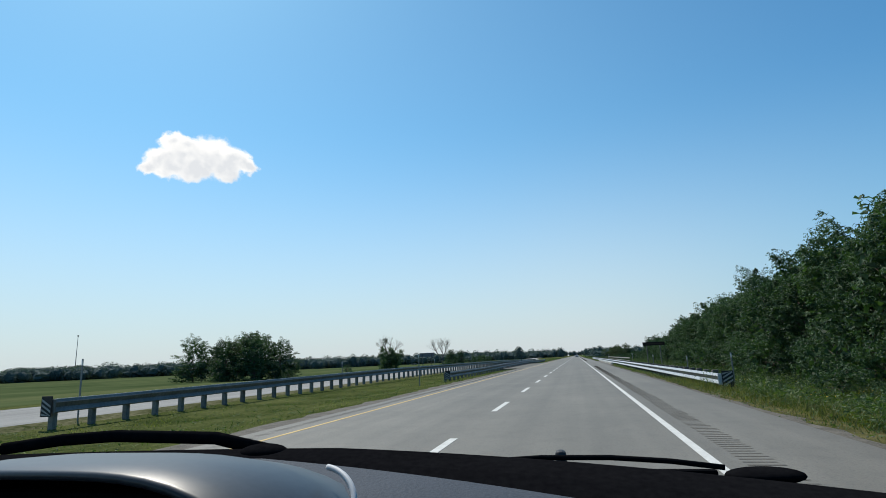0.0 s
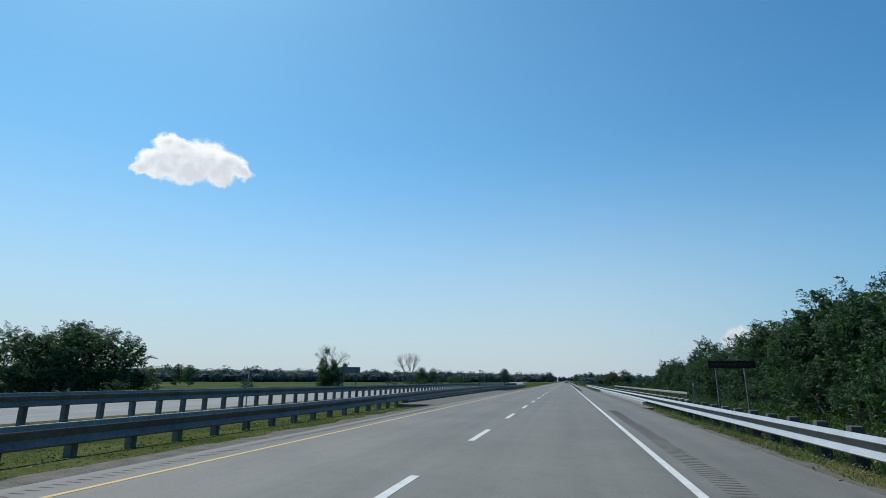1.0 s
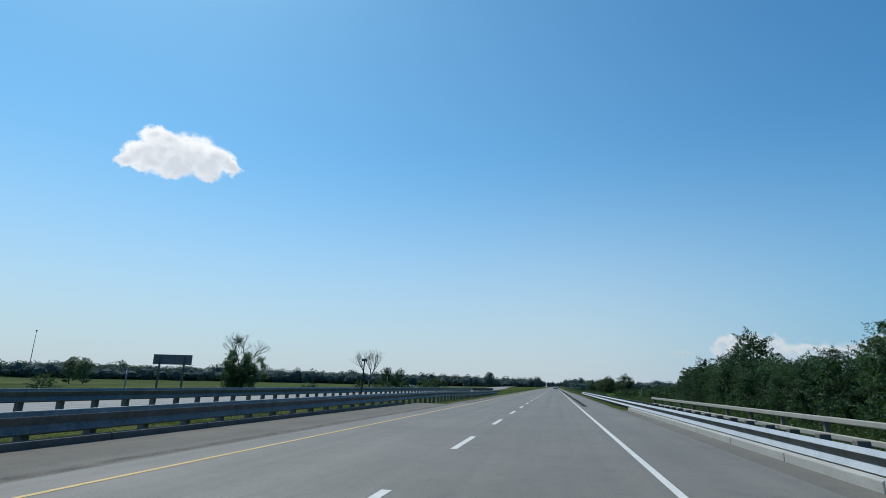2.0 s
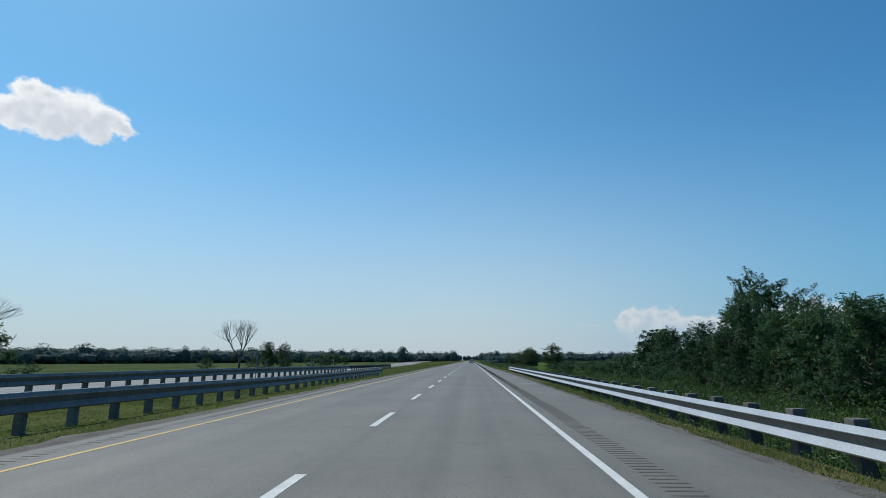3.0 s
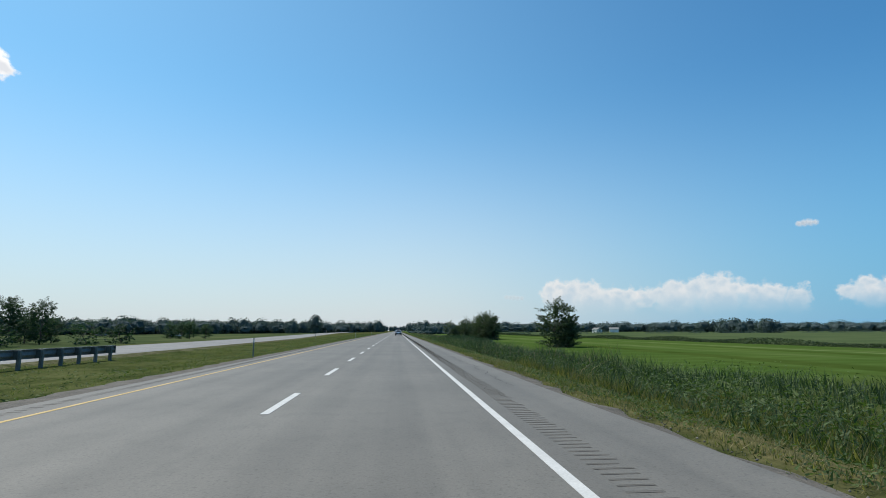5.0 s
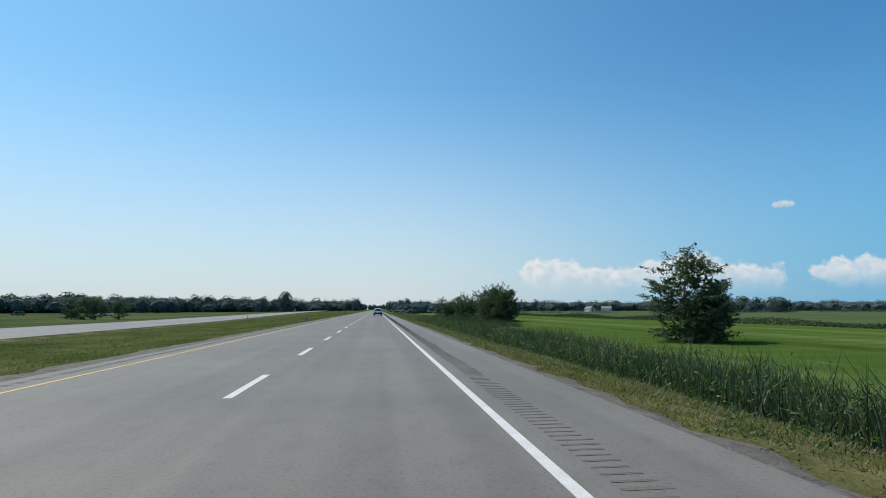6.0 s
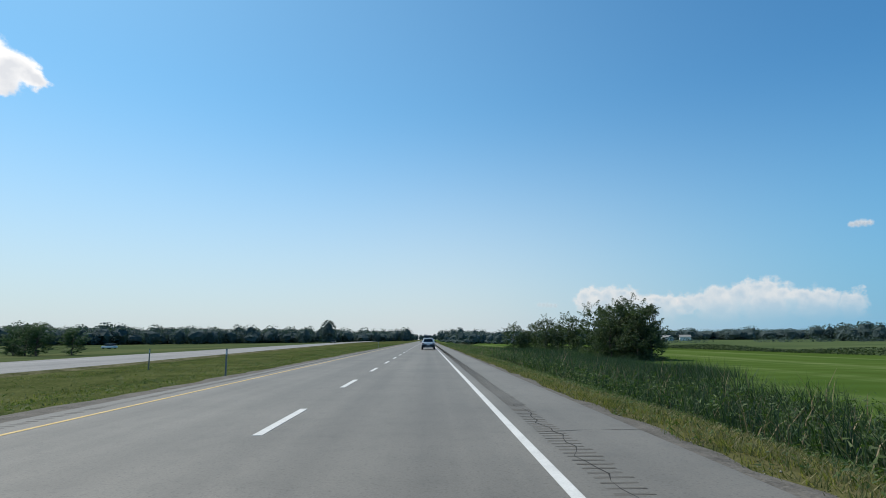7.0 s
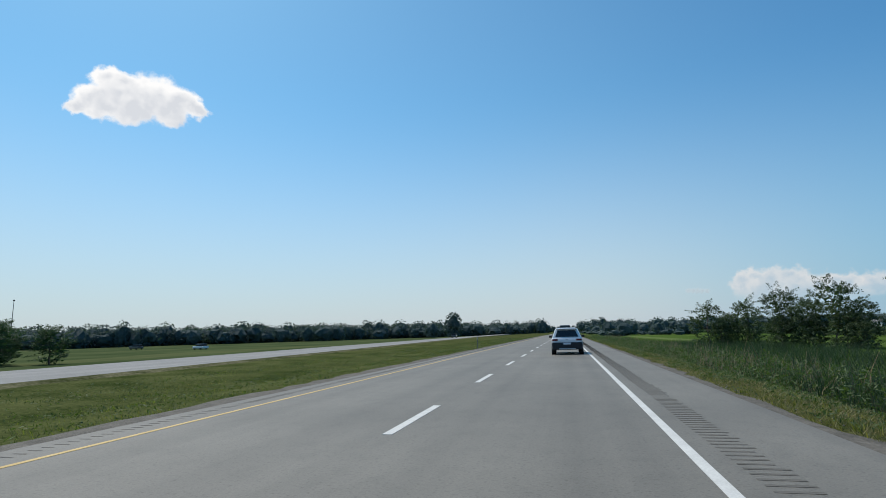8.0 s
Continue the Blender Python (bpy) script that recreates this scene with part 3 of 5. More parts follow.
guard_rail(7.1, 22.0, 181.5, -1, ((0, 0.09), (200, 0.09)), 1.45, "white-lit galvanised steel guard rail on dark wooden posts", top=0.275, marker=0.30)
guard_rail(-7.0, 37.6, 160.4, 1, ((37, 0.20), (55, 0.20), (72, 0.34), (97, 0.40), (118, 0.37), (134, 0.22), (160, 0.18)), 1.45, "shade-dark grey guard rail beside the median on wooden posts", top=0.13, marker=-0.05, posts=grey_post_mesh, steel=M_STEEL_SHADED)
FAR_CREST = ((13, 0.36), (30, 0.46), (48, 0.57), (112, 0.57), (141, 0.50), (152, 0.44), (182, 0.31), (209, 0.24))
guard_rail(-13.4, 13.3, 175.0, 1, FAR_CREST, 1.38, "shade-dark grey guard rail along the opposite carriageway, beam before its posts", top=0.13, marker=-0.25, posts=grey_post_mesh, steel=M_STEEL_SHADED)
guard_rail(-13.4, 175.1, 209.3, -1, FAR_CREST, 1.38, "shade-dark grey guard rail along the opposite carriageway, posts before its beam", top=0.19, posts=slim_post_mesh, steel=M_STEEL_SHADED)


# ---- the little bridge ----
def bridge():
    for x0, x1, start, top, material, label in ((5.95, 6.14, 67.6, 0.275, M_CONCRETE, "pale concrete kerb of a small bridge"), (-6.89, -6.70, 66.0, 0.245, M_CONCRETE_SHADED, "shade-dark concrete kerb of a small bridge by the median")):
        k = thing("kerb", label, "kerb", "bridge kerbs", m=pose((x0 + x1) / 2, start, -0.15))
        w = (x1 - x0) / 2
        me = finish("kerb_block", boxed((-w, 0, -0.2), (w, 3.05, top), 0.02), material)
        for i in range(12):
            child("kerb_block", me, k, "", pose(0, i * 3.07, 0, 0, random.uniform(-0.4, 0.4), 0))
    slab("pavement", 5.3, 5.98, 64, 104.0, -0.3, -0.034, M_SHOULDER, label="dark asphalt shoulder on the bridge deck", category="pavement")
    slab("pavement", -6.72, -4.2, 64, 106.0, -0.4, -0.036, M_SHOULDER, label="wide paved inner shoulder on the bridge", category="pavement")
    rail = thing("bridge_railing", "weathered tan bridge railing with two bars behind the guard rail", "railing", m=pose(7.95, 66, land(7.95)))
    up = -land(7.95)
    bar = finish("rail_bar", boxed((-0.05, 0, -0.06), (0.05, 42.5, 0.06), 0.02), M_RAIL_TAN)
    child("rail_bar", bar, rail, "weathered tan bar", pose(0, 0, up + 0.60))
    child("rail_bar", bar, rail, "weathered tan bar", pose(0, 0, up + 0.25))
    me = finish("railing_post", boxed((-0.05, -0.05, -0.3), (0.05, 0.05, up + 0.55), 0.01), M_POST)
    for i in range(18):
        child("railing_post", me, rail, "", pose(0.06, 0.4 + i * 2.45, 0))


bridge()


# ---- signs and marker stakes ----
def stake(x, y, height, lean=0.0):
    b = bmesh.new()
    box(b, (-0.03, -0.012, -0.3), (0.03, 0.012, height), 0.006)
    base = thing("marker_stake", "thin grey roadside marker stake standing in grass", "marker post", "marker stakes", m=pose(x, y, land(x), 0, lean, 0))
    part("stake", b, M_STAKE, base)
    part("reflector", boxed((-0.025, -0.018, height - 0.22), (0.025, -0.0125, height - 0.06), 0.002), M_SIGN_WHITE, base, "pale reflector plate")


for x, y, h in ((8.3, 25.0, 1.75), (8.3, 34.5, 1.6), (8.3, 66.2, 1.9), (8.3, 115.1, 1.9), (8.3, 49, 1.7),
                (-14.5, 15.2, 2.1), (-14.3, 36, 1.8), (-14.3, 62, 1.8), (-14.3, 90, 1.8), (-14.3, 123.7, 2.1), (-14.3, 147.1, 1.9), (-14.3, 170, 1.6), (-14.3, 198, 2.0),
                (-7.9, 33.7, 2.0), (-5.5, 207.2, 0.95), (-4.9, 268.3, 1.0), (-13.0, 279.0, 1.1), (-5.2, 330, 1.0)):
    stake(x, y, h, random.uniform(-0.7, 0.7))


def roadside_sign():
    s = thing("roadside_sign", "dark brown plank sign with faded lettering on two posts", "road sign", m=pose(11.3, 70.3, land(11.3), 0, 0, 6))
    top = 2.36 - land(11.3)
    part("panel", boxed((-1.3, -0.03, top - 0.42), (1.3, 0.03, top), 0.01), M_SIGN_BROWN, s, "dark brown sign panel")
    for x in (-0.85, 0.72):
        part("post", boxed((x - 0.05, 0.035, -0.4), (x + 0.05, 0.12, top - 0.1), 0.01), M_POST_GREY, s, "grey wooden post")
    rng = random.Random(5)
    x = -1.12
    while x < 1.0:
        w = rng.uniform(0.07, 0.18)
        part("legend_bar", boxed((x, -0.036, top - 0.27), (x + w, -0.031, top - 0.16)), M_SIGN_RED, s, "faded reddish bar of lettering")
        x += w + 0.08


roadside_sign()


def pole_sign():
    s = thing("pole_sign", "small dark box sign on a slim dark pole", "sign", m=pose(-7.75, 98.3, land(-7.75), 0, 3, 0))
    up = -land(-7.75)
    v, f = [], []
    tube(v, f, (0, 0, -0.3), (0, 0, up + 2.25), 0.035, 0.03, 10)
    child("pole", mesh_of("pole", v, f, M_BLACK), s, "dark round pole")
    head = part("head", boxed((-0.13, -0.05, up + 2.22), (0.13, 0.05, up + 2.35), 0.012), M_BLACK, s, "dark box head")
    for x in (-0.09, -0.02, 0.05):
        part("legend_bar", boxed((x, -0.055, up + 2.26), (x + 0.04, -0.0505, up + 2.31)), M_STAKE, head, "pale bar of lettering")


pole_sign()


def radio_mast():
    s = thing("radio_mast", "thin grey radio mast far beyond the fields", "mast", m=pose(-2511, 2270, -1.2))
    v, f = [], []
    tube(v, f, (0, 0, -1), (0, 0, 215), 2.2, 1.0, 8)
    child("pole", mesh_of("pole", v, f, M_SIGN_GREY), s)
    part("lamp", boxed((-3, -3, 210), (3, 3, 216), 0.5), M_SIGN_RED, s, "dull red lamp housing")


radio_mast()


def sign_back():
    s = thing("roadside_sign", "grey back of a wide road sign on two legs", "road sign", m=pose(-28.8, 111, -0.5, 0, 0, 20))
    part("panel", boxed((-1.5, -0.03, 2.72), (1.5, 0.03, 3.52), 0.01), M_SIGN_GREY, s, "weathered grey back of the panel")
    for x in (-0.95, 0.95):
        part("leg", boxed((x - 0.07, -0.14, -0.5), (x + 0.07, -0.035, 3.4), 0.01), M_POST, s, "dark leg")


sign_back()


# ---- trees ----
def crown_points(rng, height, radius, base, clumps, per, puff, shoot):
    """Leafy shoots that grow up and out of the crown; gives their roots, leaf places and the way each leaf faces."""
    h = rng.uniform(0, 1, clumps) ** 0.85
    r = radius * np.sqrt(np.where(h > 0.43, np.maximum(0.03, 1 - (1.75 * h - 0.75) ** 2), 0.4 + 1.4 * h)) * rng.uniform(0.3, 1.0, clumps) ** 0.4
    a = rng.uniform(0, 2 * np.pi, clumps)
    lump = 1 + 0.16 * np.sin(3 * a + 5 * h + rng.uniform(0, 6)) + 0.10 * np.sin(7 * h + 2 * a)
    cs = np.stack([r * np.cos(a) * lump, r * np.sin(a) * lump, base + (height - base) * h * rng.uniform(0.90, 1.02, clumps)], 1)
    size = rng.uniform(0.55, 1.3, clumps) * puff
    grow = np.stack([np.cos(a) * (1.05 - 0.55 * h), np.sin(a) * (1.05 - 0.55 * h), 0.25 + 0.75 * h], 1) + rng.normal(size=(clumps, 3)) * 0.30
    grow /= np.linalg.norm(grow, axis=1)[:, None]
    reach = size * shoot * rng.uniform(0.5, 1.5, clumps)
    way = rng.normal(size=(clumps * per, 3))
    way /= np.linalg.norm(way, axis=1)[:, None]
    way[:, 2] = np.where(way[:, 2] < -0.35, -way[:, 2], way[:, 2])
    along = rng.uniform(0, 1, (clumps * per, 1)) ** 1.25
    out = rng.uniform(0.2, 1.0, (clumps * per, 1)) ** 0.5 * (1 - 0.78 * along) * (1 + 0.15 * rng.normal(size=(clumps * per, 1)))
    pts = np.repeat(cs, per, 0) + way * out * np.repeat(size, per)[:, None] * np.array([1.0, 1.0, 0.55]) + np.repeat(grow * reach[:, None], per, 0) * along
    pts[:, 2] = np.maximum(pts[:, 2], 0.02)
    return cs, pts, way


def leafy(name, height, radius, base, clumps, per, puff, leaf, seed, material, label, category, group, lean=0.02, trunk=0.16, core=560, shoot=1.3):
    rng = np.random.default_rng(seed)
    t = thing(name, label, category, group)
    cs, pts, way = crown_points(rng, height, radius, base, clumps, per, puff, shoot)
    v, f = [], []
    top = np.array([lean * height, 0, height * 0.8])
    last, lr = np.zeros(3) - [0, 0, 0.4], trunk
    for k in range(1, 6):
        p = top * k / 5 + np.array([rng.normal() * 0.12, rng.normal() * 0.12, 0])
        r = trunk * (1 - 0.16 * k)
        tube(v, f, last, p, lr, r, 6)
        last, lr = p, r
    for c in cs[:: max(1, len(cs) // 14)]:
        start = top * min(0.95, max(0.18, (c[2] / height) * 0.75))
        mid = (start + c) / 2 + np.array([0, 0, -0.04 * height])
        tube(v, f, start, mid, trunk * 0.35, trunk * 0.2, 4)
        tube(v, f, mid, c * 0.9, trunk * 0.2, trunk * 0.06, 3)
    child("trunk", mesh_of("trunk", v, f, M_BARK, True), t, "brown trunk and limbs")
    lv, lf = leaf_blades(pts, rng.uniform(0.6, 1.25, len(pts)) * leaf, rng, 0.15, 0.85, way)
    # the crown's thick inner foliage
    inner = cs[rng.integers(0, clumps, core)] * rng.uniform(0.55, 0.92, (core, 1)) ** np.array([1.0, 1.0, 0.35]) + rng.normal(size=(core, 3)) * puff * 0.3
    iv, jf = leaf_blades(inner, rng.uniform(0.7, 1.3, core) * puff * 0.42, rng, 0.0, 0.9)
    child("crown", fast_mesh("crown", np.concatenate([lv, iv]), np.concatenate([lf, jf + len(lv)]), material), t, "uneven crown of green leaves")
    return t


def plant(proto, x, y, scale, turn, z=None, squash=1.0):
    ob = copy_thing(proto, pose(x, y, land(x) if z is None else z, 0, 0, turn))
    ob.scale = (scale * squash, scale * squash, scale)
    return ob


TREES = [leafy("tree", 8.6, 2.4, 0.5, 120, 96, 0.74, 0.10, 11 + k, M_LEAF, "dark green broadleaf tree at the forest's edge", "tree", "roadside trees") for k in range(3)]
TREES += [leafy("tree", 9.4, 1.9, 0.4, 112, 96, 0.70, 0.10, 21 + k, M_LEAF, "tall narrow dark green poplar at the forest's edge", "tree", "roadside trees", shoot=1.25) for k in range(2)]
INNER = [leafy("tree", 9.2, 2.6, 0.5, 60, 28, 1.0, 0.20, 61 + k, M_LEAF, "dark green tree standing deeper in the wood", "tree", "roadside trees", core=420) for k in range(2)]
LONE = leafy("tree", 8.2, 3.0, 0.15, 170, 150, 0.74, 0.11, 71, M_LEAF, "round dense dark green tree by the fields", "tree", "roadside trees", core=1700, shoot=0.8)
SHRUBS = [leafy("shrub", 2.9, 1.5, 0.0, 46, 52, 0.48, 0.085, 31 + k, M_LEAF, "dense dark green shrub behind the verge", "shrub", "roadside shrubs", trunk=0.06, core=200) for k in range(2)]
WILLOWS = [leafy("bush", 5.2, 1.8, 0.0, 86, 84, 0.50, 0.075, 41 + k, M_LEAF_BUSH, "grey-green willow bush standing in reeds", "bush", "willow bushes", trunk=0.07, core=320, shoot=1.5) for k in range(3)]
for k, p in enumerate(TREES + INNER + [LONE] + SHRUBS + WILLOWS):
    p.matrix_basis = pose(-40 + 9 * k, -900 - 4 * (k % 2), -1.15)

rng = random.Random(8)


def right_wood():
    """The wood's edge beside the outer verge."""
    y = 6.0
    while y < 158:
        grow = float(np.interp(y, (0, 28, 42, 62, 72, 85, 98, 110, 120, 127, 140, 150, 158), (1.20, 1.06, 0.98, 0.84, 0.84, 0.82, 0.70, 0.53, 0.48, 0.55, 0.63, 0.52, 0.45)))
        front = float(np.interp(y, (0, 40, 100, 130, 158), (17.6, 18.0, 18.8, 19.5, 21.5)))
        for row in range(3):
            x = front + row * 3.4 + rng.uniform(-0.9, 0.9)
            plant(rng.choice(TREES if row < 1 else INNER), x, y + rng.uniform(-1.2, 1.2), grow * rng.uniform(0.80, 1.06) * (1 + 0.04 * row), rng.uniform(0, 360), -1.15, rng.uniform(0.95, 1.2))
        y += rng.uniform(2.4, 3.4)
    y = 6.0
    while y < 160:
        plant(rng.choice(SHRUBS), 15.0 + 0.024 * y + rng.uniform(-0.6, 1.4), y, rng.uniform(0.7, 1.2) * (1.0 if y < 85 else 0.62), rng.uniform(0, 360), -1.15)
        y += rng.uniform(1.5, 2.8)


right_wood()
plant(LONE, 29.0, 185.8, 0.78, 40, -1.1, 1.50)
plant(LONE, 28.7, 184.9, 0.64, 205, -1.1, 1.25)
plant(TREES[0], 33.0, 166.0, 1.28, 60, -1.1, 1.05)
plant(TREES[2], 30.5, 163.5, 1.0, 200, -1.1, 1.1)
plant(TREES[1], 23.8, 168.0, 0.62, 15, -1.1, 1.1)
plant(TREES[2], 26.0, 163.5, 0.66, 115, -1.1, 1.15)
plant(SHRUBS[0], 27.9, 184.0, 1.3, 80, -1.1, 1.2)
for x, y, s in ((8.6, 15.0, 0.24), (9.0, 22.5, 0.26), (11.5, 19.0, 0.42), (12.6, 26.0, 0.5), (12.0, 12.0, 0.4)):
    plant(rng.choice(SHRUBS), x, y, s, rng.uniform(0, 360), None, 1.3)
for x, y, s in ((14.4, 186.3, 0.62), (15.9, 188.7, 0.66), (17.5, 190.3, 0.70), (15.2, 183.1, 0.62), (20, 188.7, 0.66), (20.5, 160, 1.0), (22.5, 164, 1.2), (19, 170, 0.8), (21.5, 174, 0.9), (17.0, 178, 0.66), (19.2, 181, 0.7), (20.5, 184, 0.7), (21, 185, 0.6), (23, 184, 0.8), (18.5, 165, 0.9)):
    plant(rng.choice(SHRUBS), x, y, s, rng.uniform(0, 360), -1.1, 1.25)
for x, y, s in ((22.7, 247.4, 1.14), (23.7, 247.8, 1.12), (24.2, 247.4, 0.7), (23.8, 304.0, 1.2), (24.0, 302.9, 1.08), (24.7, 306.6, 1.0), (23.6, 303.9, 0.98), (24.2, 308.5, 1.1), (22.6, 307.0, 1.1), (21.4, 305.0, 0.85), (25.1, 322.0, 1.28), (26.4, 320.0, 1.0),
                (26.2, 340.1, 1.18), (23.4, 344.3, 1.08), (24.8, 342.0, 0.95), (27.4, 337.5, 0.8), (19.4, 356.3, 0.98), (21.5, 357.0, 0.75), (23.8, 356.0, 1.0)):
    plant(rng.choice(WILLOWS), x, y, s, rng.uniform(0, 360), -1.15, rng.uniform(0.95, 1.12))
    plant(rng.choice(WILLOWS), x + rng.uniform(-1.2, 1.0) * s, y + rng.uniform(-1.8, 0.2) * s, s * rng.uniform(0.45, 0.6), rng.uniform(0, 360), -1.15, 1.2)

# trees beyond the opposite carriageway
for x, y, s, q in ((-58.5, 93, 1.0, 1.4), (-55.8, 98.5, 0.86, 1.35), (-61, 100, 0.98, 1.45), (-65, 96, 0.94, 1.4), (-60.5, 95.5, 0.97, 1.45), (-63.5, 91.5, 0.86, 1.4), (-76.2, 98.5, 1.04, 1.2), (-73.2, 101.5, 0.80, 1.25),
                   (-118, 192, 0.72, 1.3), (-124, 194, 0.76, 1.3), (-53, 327, 0.52, 1.5), (-50, 330, 0.45, 1.5), (-56, 329, 0.5, 1.6), (-60, 332, 0.5, 1.5), (-64, 280, 0.6, 1.4), (-60.5, 281.5, 0.5, 1.5), (-60, 270, 0.84, 1.2), (-55, 269.5, 0.8, 1.1)):
    plant(rng.choice(TREES[:3]), x, y, s, rng.uniform(0, 360), -0.9, q)
for x, y, s in ((-56, 96, 1.1), (-57, 91, 1.0), (-60, 90, 1.1), (-63, 89, 1.1), (-66, 94, 1.0), (-68, 97, 0.8), (-74, 98, 1.0), (-77.5, 97, 1.1), (-71, 100, 0.9), (-54, 99, 0.9), (-62, 110, 0.9), (-50, 91, 0.6), (-51, 120, 0.7), (-47, 205, 0.8), (-54, 250, 0.9), (-47.5, 250, 0.9), (-44, 262, 1.1), (-41, 266, 1.0), (-60, 258, 1.0), (-35, 150, 0.6)):
    plant(rng.choice(SHRUBS), x, y, s, rng.uniform(0, 360), -0.85, 1.3)


def bare_tree(x, y, height, spread, seed, label, leaves=0, rise=0.16, fork=0.27):
    """A tree of bare forking branches, with a few leaves low down where it still lives."""
    r = np.random.default_rng(seed)
    t = thing("bare_tree", label, "tree", m=pose(x, y, -0.95))
    v, f, tips = [], [], []

    def grow(p, d, length, rad, depth):
        q = p + d * length
        tube(v, f, p, q, rad, rad * 0.68, 6 if depth < 2 else 4)
        if depth >= 7 or rad < 0.006:
            tips.append(q)
            return
        for k in range(3 if depth in (0, 1, 2) and fork < 0.25 or depth in (1, 2) else 2):
            e = d + r.normal(size=3) * spread
            e[2] = abs(e[2]) * 0.75 + rise
            e /= np.linalg.norm(e)
            grow(q, e, length * r.uniform(0.66, 0.86), rad * r.uniform(0.55, 0.7), depth + 1)

    grow(np.array([0, 0, -0.4]), np.array([0.02, 0, 1.0]), height * fork, height * (0.026 if fork > 0.25 else 0.018), 0)
    child("trunk", mesh_of("trunk", v, f, M_DEADWOOD, True), t, "bare grey branches")
    if leaves:
        pts = np.repeat(r.normal(size=(60, 3)) * [1.7, 1.7, 1.8] + [-0.4, 0, 3.3], leaves, 0)
        pts += r.normal(size=pts.shape) * 0.4
        pts[:, 2] = np.abs(pts[:, 2])
        lv, lf = leaf_blades(pts, r.uniform(0.6, 1.2, len(pts)) * 0.27, r, 0.3)
        child("crown", fast_mesh("crown", lv, lf, M_LEAF), t, "remaining green leaves low on the tree")
    return t


bare_tree(-59.5, 248.0, 19.5, 0.39, 12, "leafless grey tree standing in a field", rise=0.50, fork=0.19)
bare_tree(-55.9, 165.3, 11.5, 0.42, 9, "half-dead tree with bare top branches", 190, rise=0.34)


def far_woods():
    """The belt of woods along the horizon."""
    r = np.random.default_rng(77)
    cs, sz, ways, cores = [], [], [], []
    solid = bmesh.new()
    bmesh.ops.create_icosphere(solid, subdivisions=2, radius=1.0)
    globe = np.array([v.co[:] for v in solid.verts])
    sides = np.array([[v.index for v in q.verts] for q in solid.faces])
    solid.free()

    def tree_at(x, y, h, w, n, core=True):
        p = r.normal(size=(n, 3))
        p /= np.linalg.norm(p, axis=1)[:, None]
        ways.append(p * 0.8 + [0, 0, 0.15])
        p = p * r.uniform(0.72, 1.0, (n, 1)) ** 0.5
        if core:
            ball = globe * r.uniform(0.48, 0.88, (len(globe), 1)) * [w, w, h * 0.52] + [x, y, -1.2 + h * 0.46]
            cores.append(ball[sides].reshape(-1, 3))
        cs.append(np.array([x, y, -1.2 + h * 0.48]) + p * [w, w, h * 0.52])
        sz.append(r.uniform(0.6, 1.2, n) * max(0.26, h * 0.050))

    for k in range(1150):  # beyond the fields on the left
        u = r.uniform(0, 1)
        a = np.array([-520, 180]) + u * (np.array([-52, 780]) - np.array([-520, 180])) + r.normal(size=2) * [14, 22]
        tree_at(a[0], a[1], r.uniform(8, 12) if r.uniform() < 0.95 else r.uniform(12, 15), r.uniform(4, 8), 210)
    for k in range(800):  # far on the right
        u = r.uniform(0, 1)
        a = np.array([40, 820]) + u * (np.array([900, 700]) - np.array([40, 820])) + r.normal(size=2) * [14, 25]
        tree_at(a[0], a[1], r.uniform(8.5, 11) if r.uniform() < 0.95 else r.uniform(11, 13.5), r.uniform(5, 10), 230)
    for k in range(110):  # closing the view ahead
        tree_at(r.uniform(-55, -16) if k % 2 else r.uniform(16, 60), r.uniform(760, 980), r.uniform(9, 15), r.uniform(3, 5), 90)
    for k in range(70):  # where the road runs out of sight
        tree_at(r.uniform(-110, 110), r.uniform(1515, 1600), r.uniform(12, 17), r.uniform(4, 7), 90)
    for k in range(26):  # nearer clumps beside the road ahead
        x, y, w = r.uniform(17, 40), r.uniform(470, 700), r.uniform(2, 4)
        tree_at(x, y, r.uniform(4, 7), w, 90)
        for _ in range(4):  # scrub round the foot
            tree_at(x + r.normal() * w * 0.8, y + r.normal() * w, r.uniform(1.6, 3.0), w * r.uniform(0.6, 1.0), 60)
    for k in range(22):
        tree_at(r.uniform(218, 254), r.uniform(500, 545), r.uniform(8, 10.5), r.uniform(3.5, 5.5), 260)
    for k in range(170):  # scrub along the far edge of the field
        u = r.uniform(0, 1)
        tree_at(55 + 520 * u, 470 + 90 * u + r.normal() * 6, r.uniform(1.6, 3.2), r.uniform(2, 5), 70, False)
    tree_at(-55.5, 562, 14, 5, 420)
    lv, lf = leaf_blades(np.concatenate(cs), np.concatenate(sz), r, 0.0, 1.5, np.concatenate(ways), 0.5)
    cv = np.concatenate(cores)
    lv = np.concatenate([lv, cv])
    ob = new("far_woods", fast_mesh("far_woods", lv, np.arange(len(lv)).reshape(-1, 3), M_LEAF_HAZED))
    tagged(ob, "dark green belt of distant woods along the horizon", "woods", kind="stuff")


far_woods()


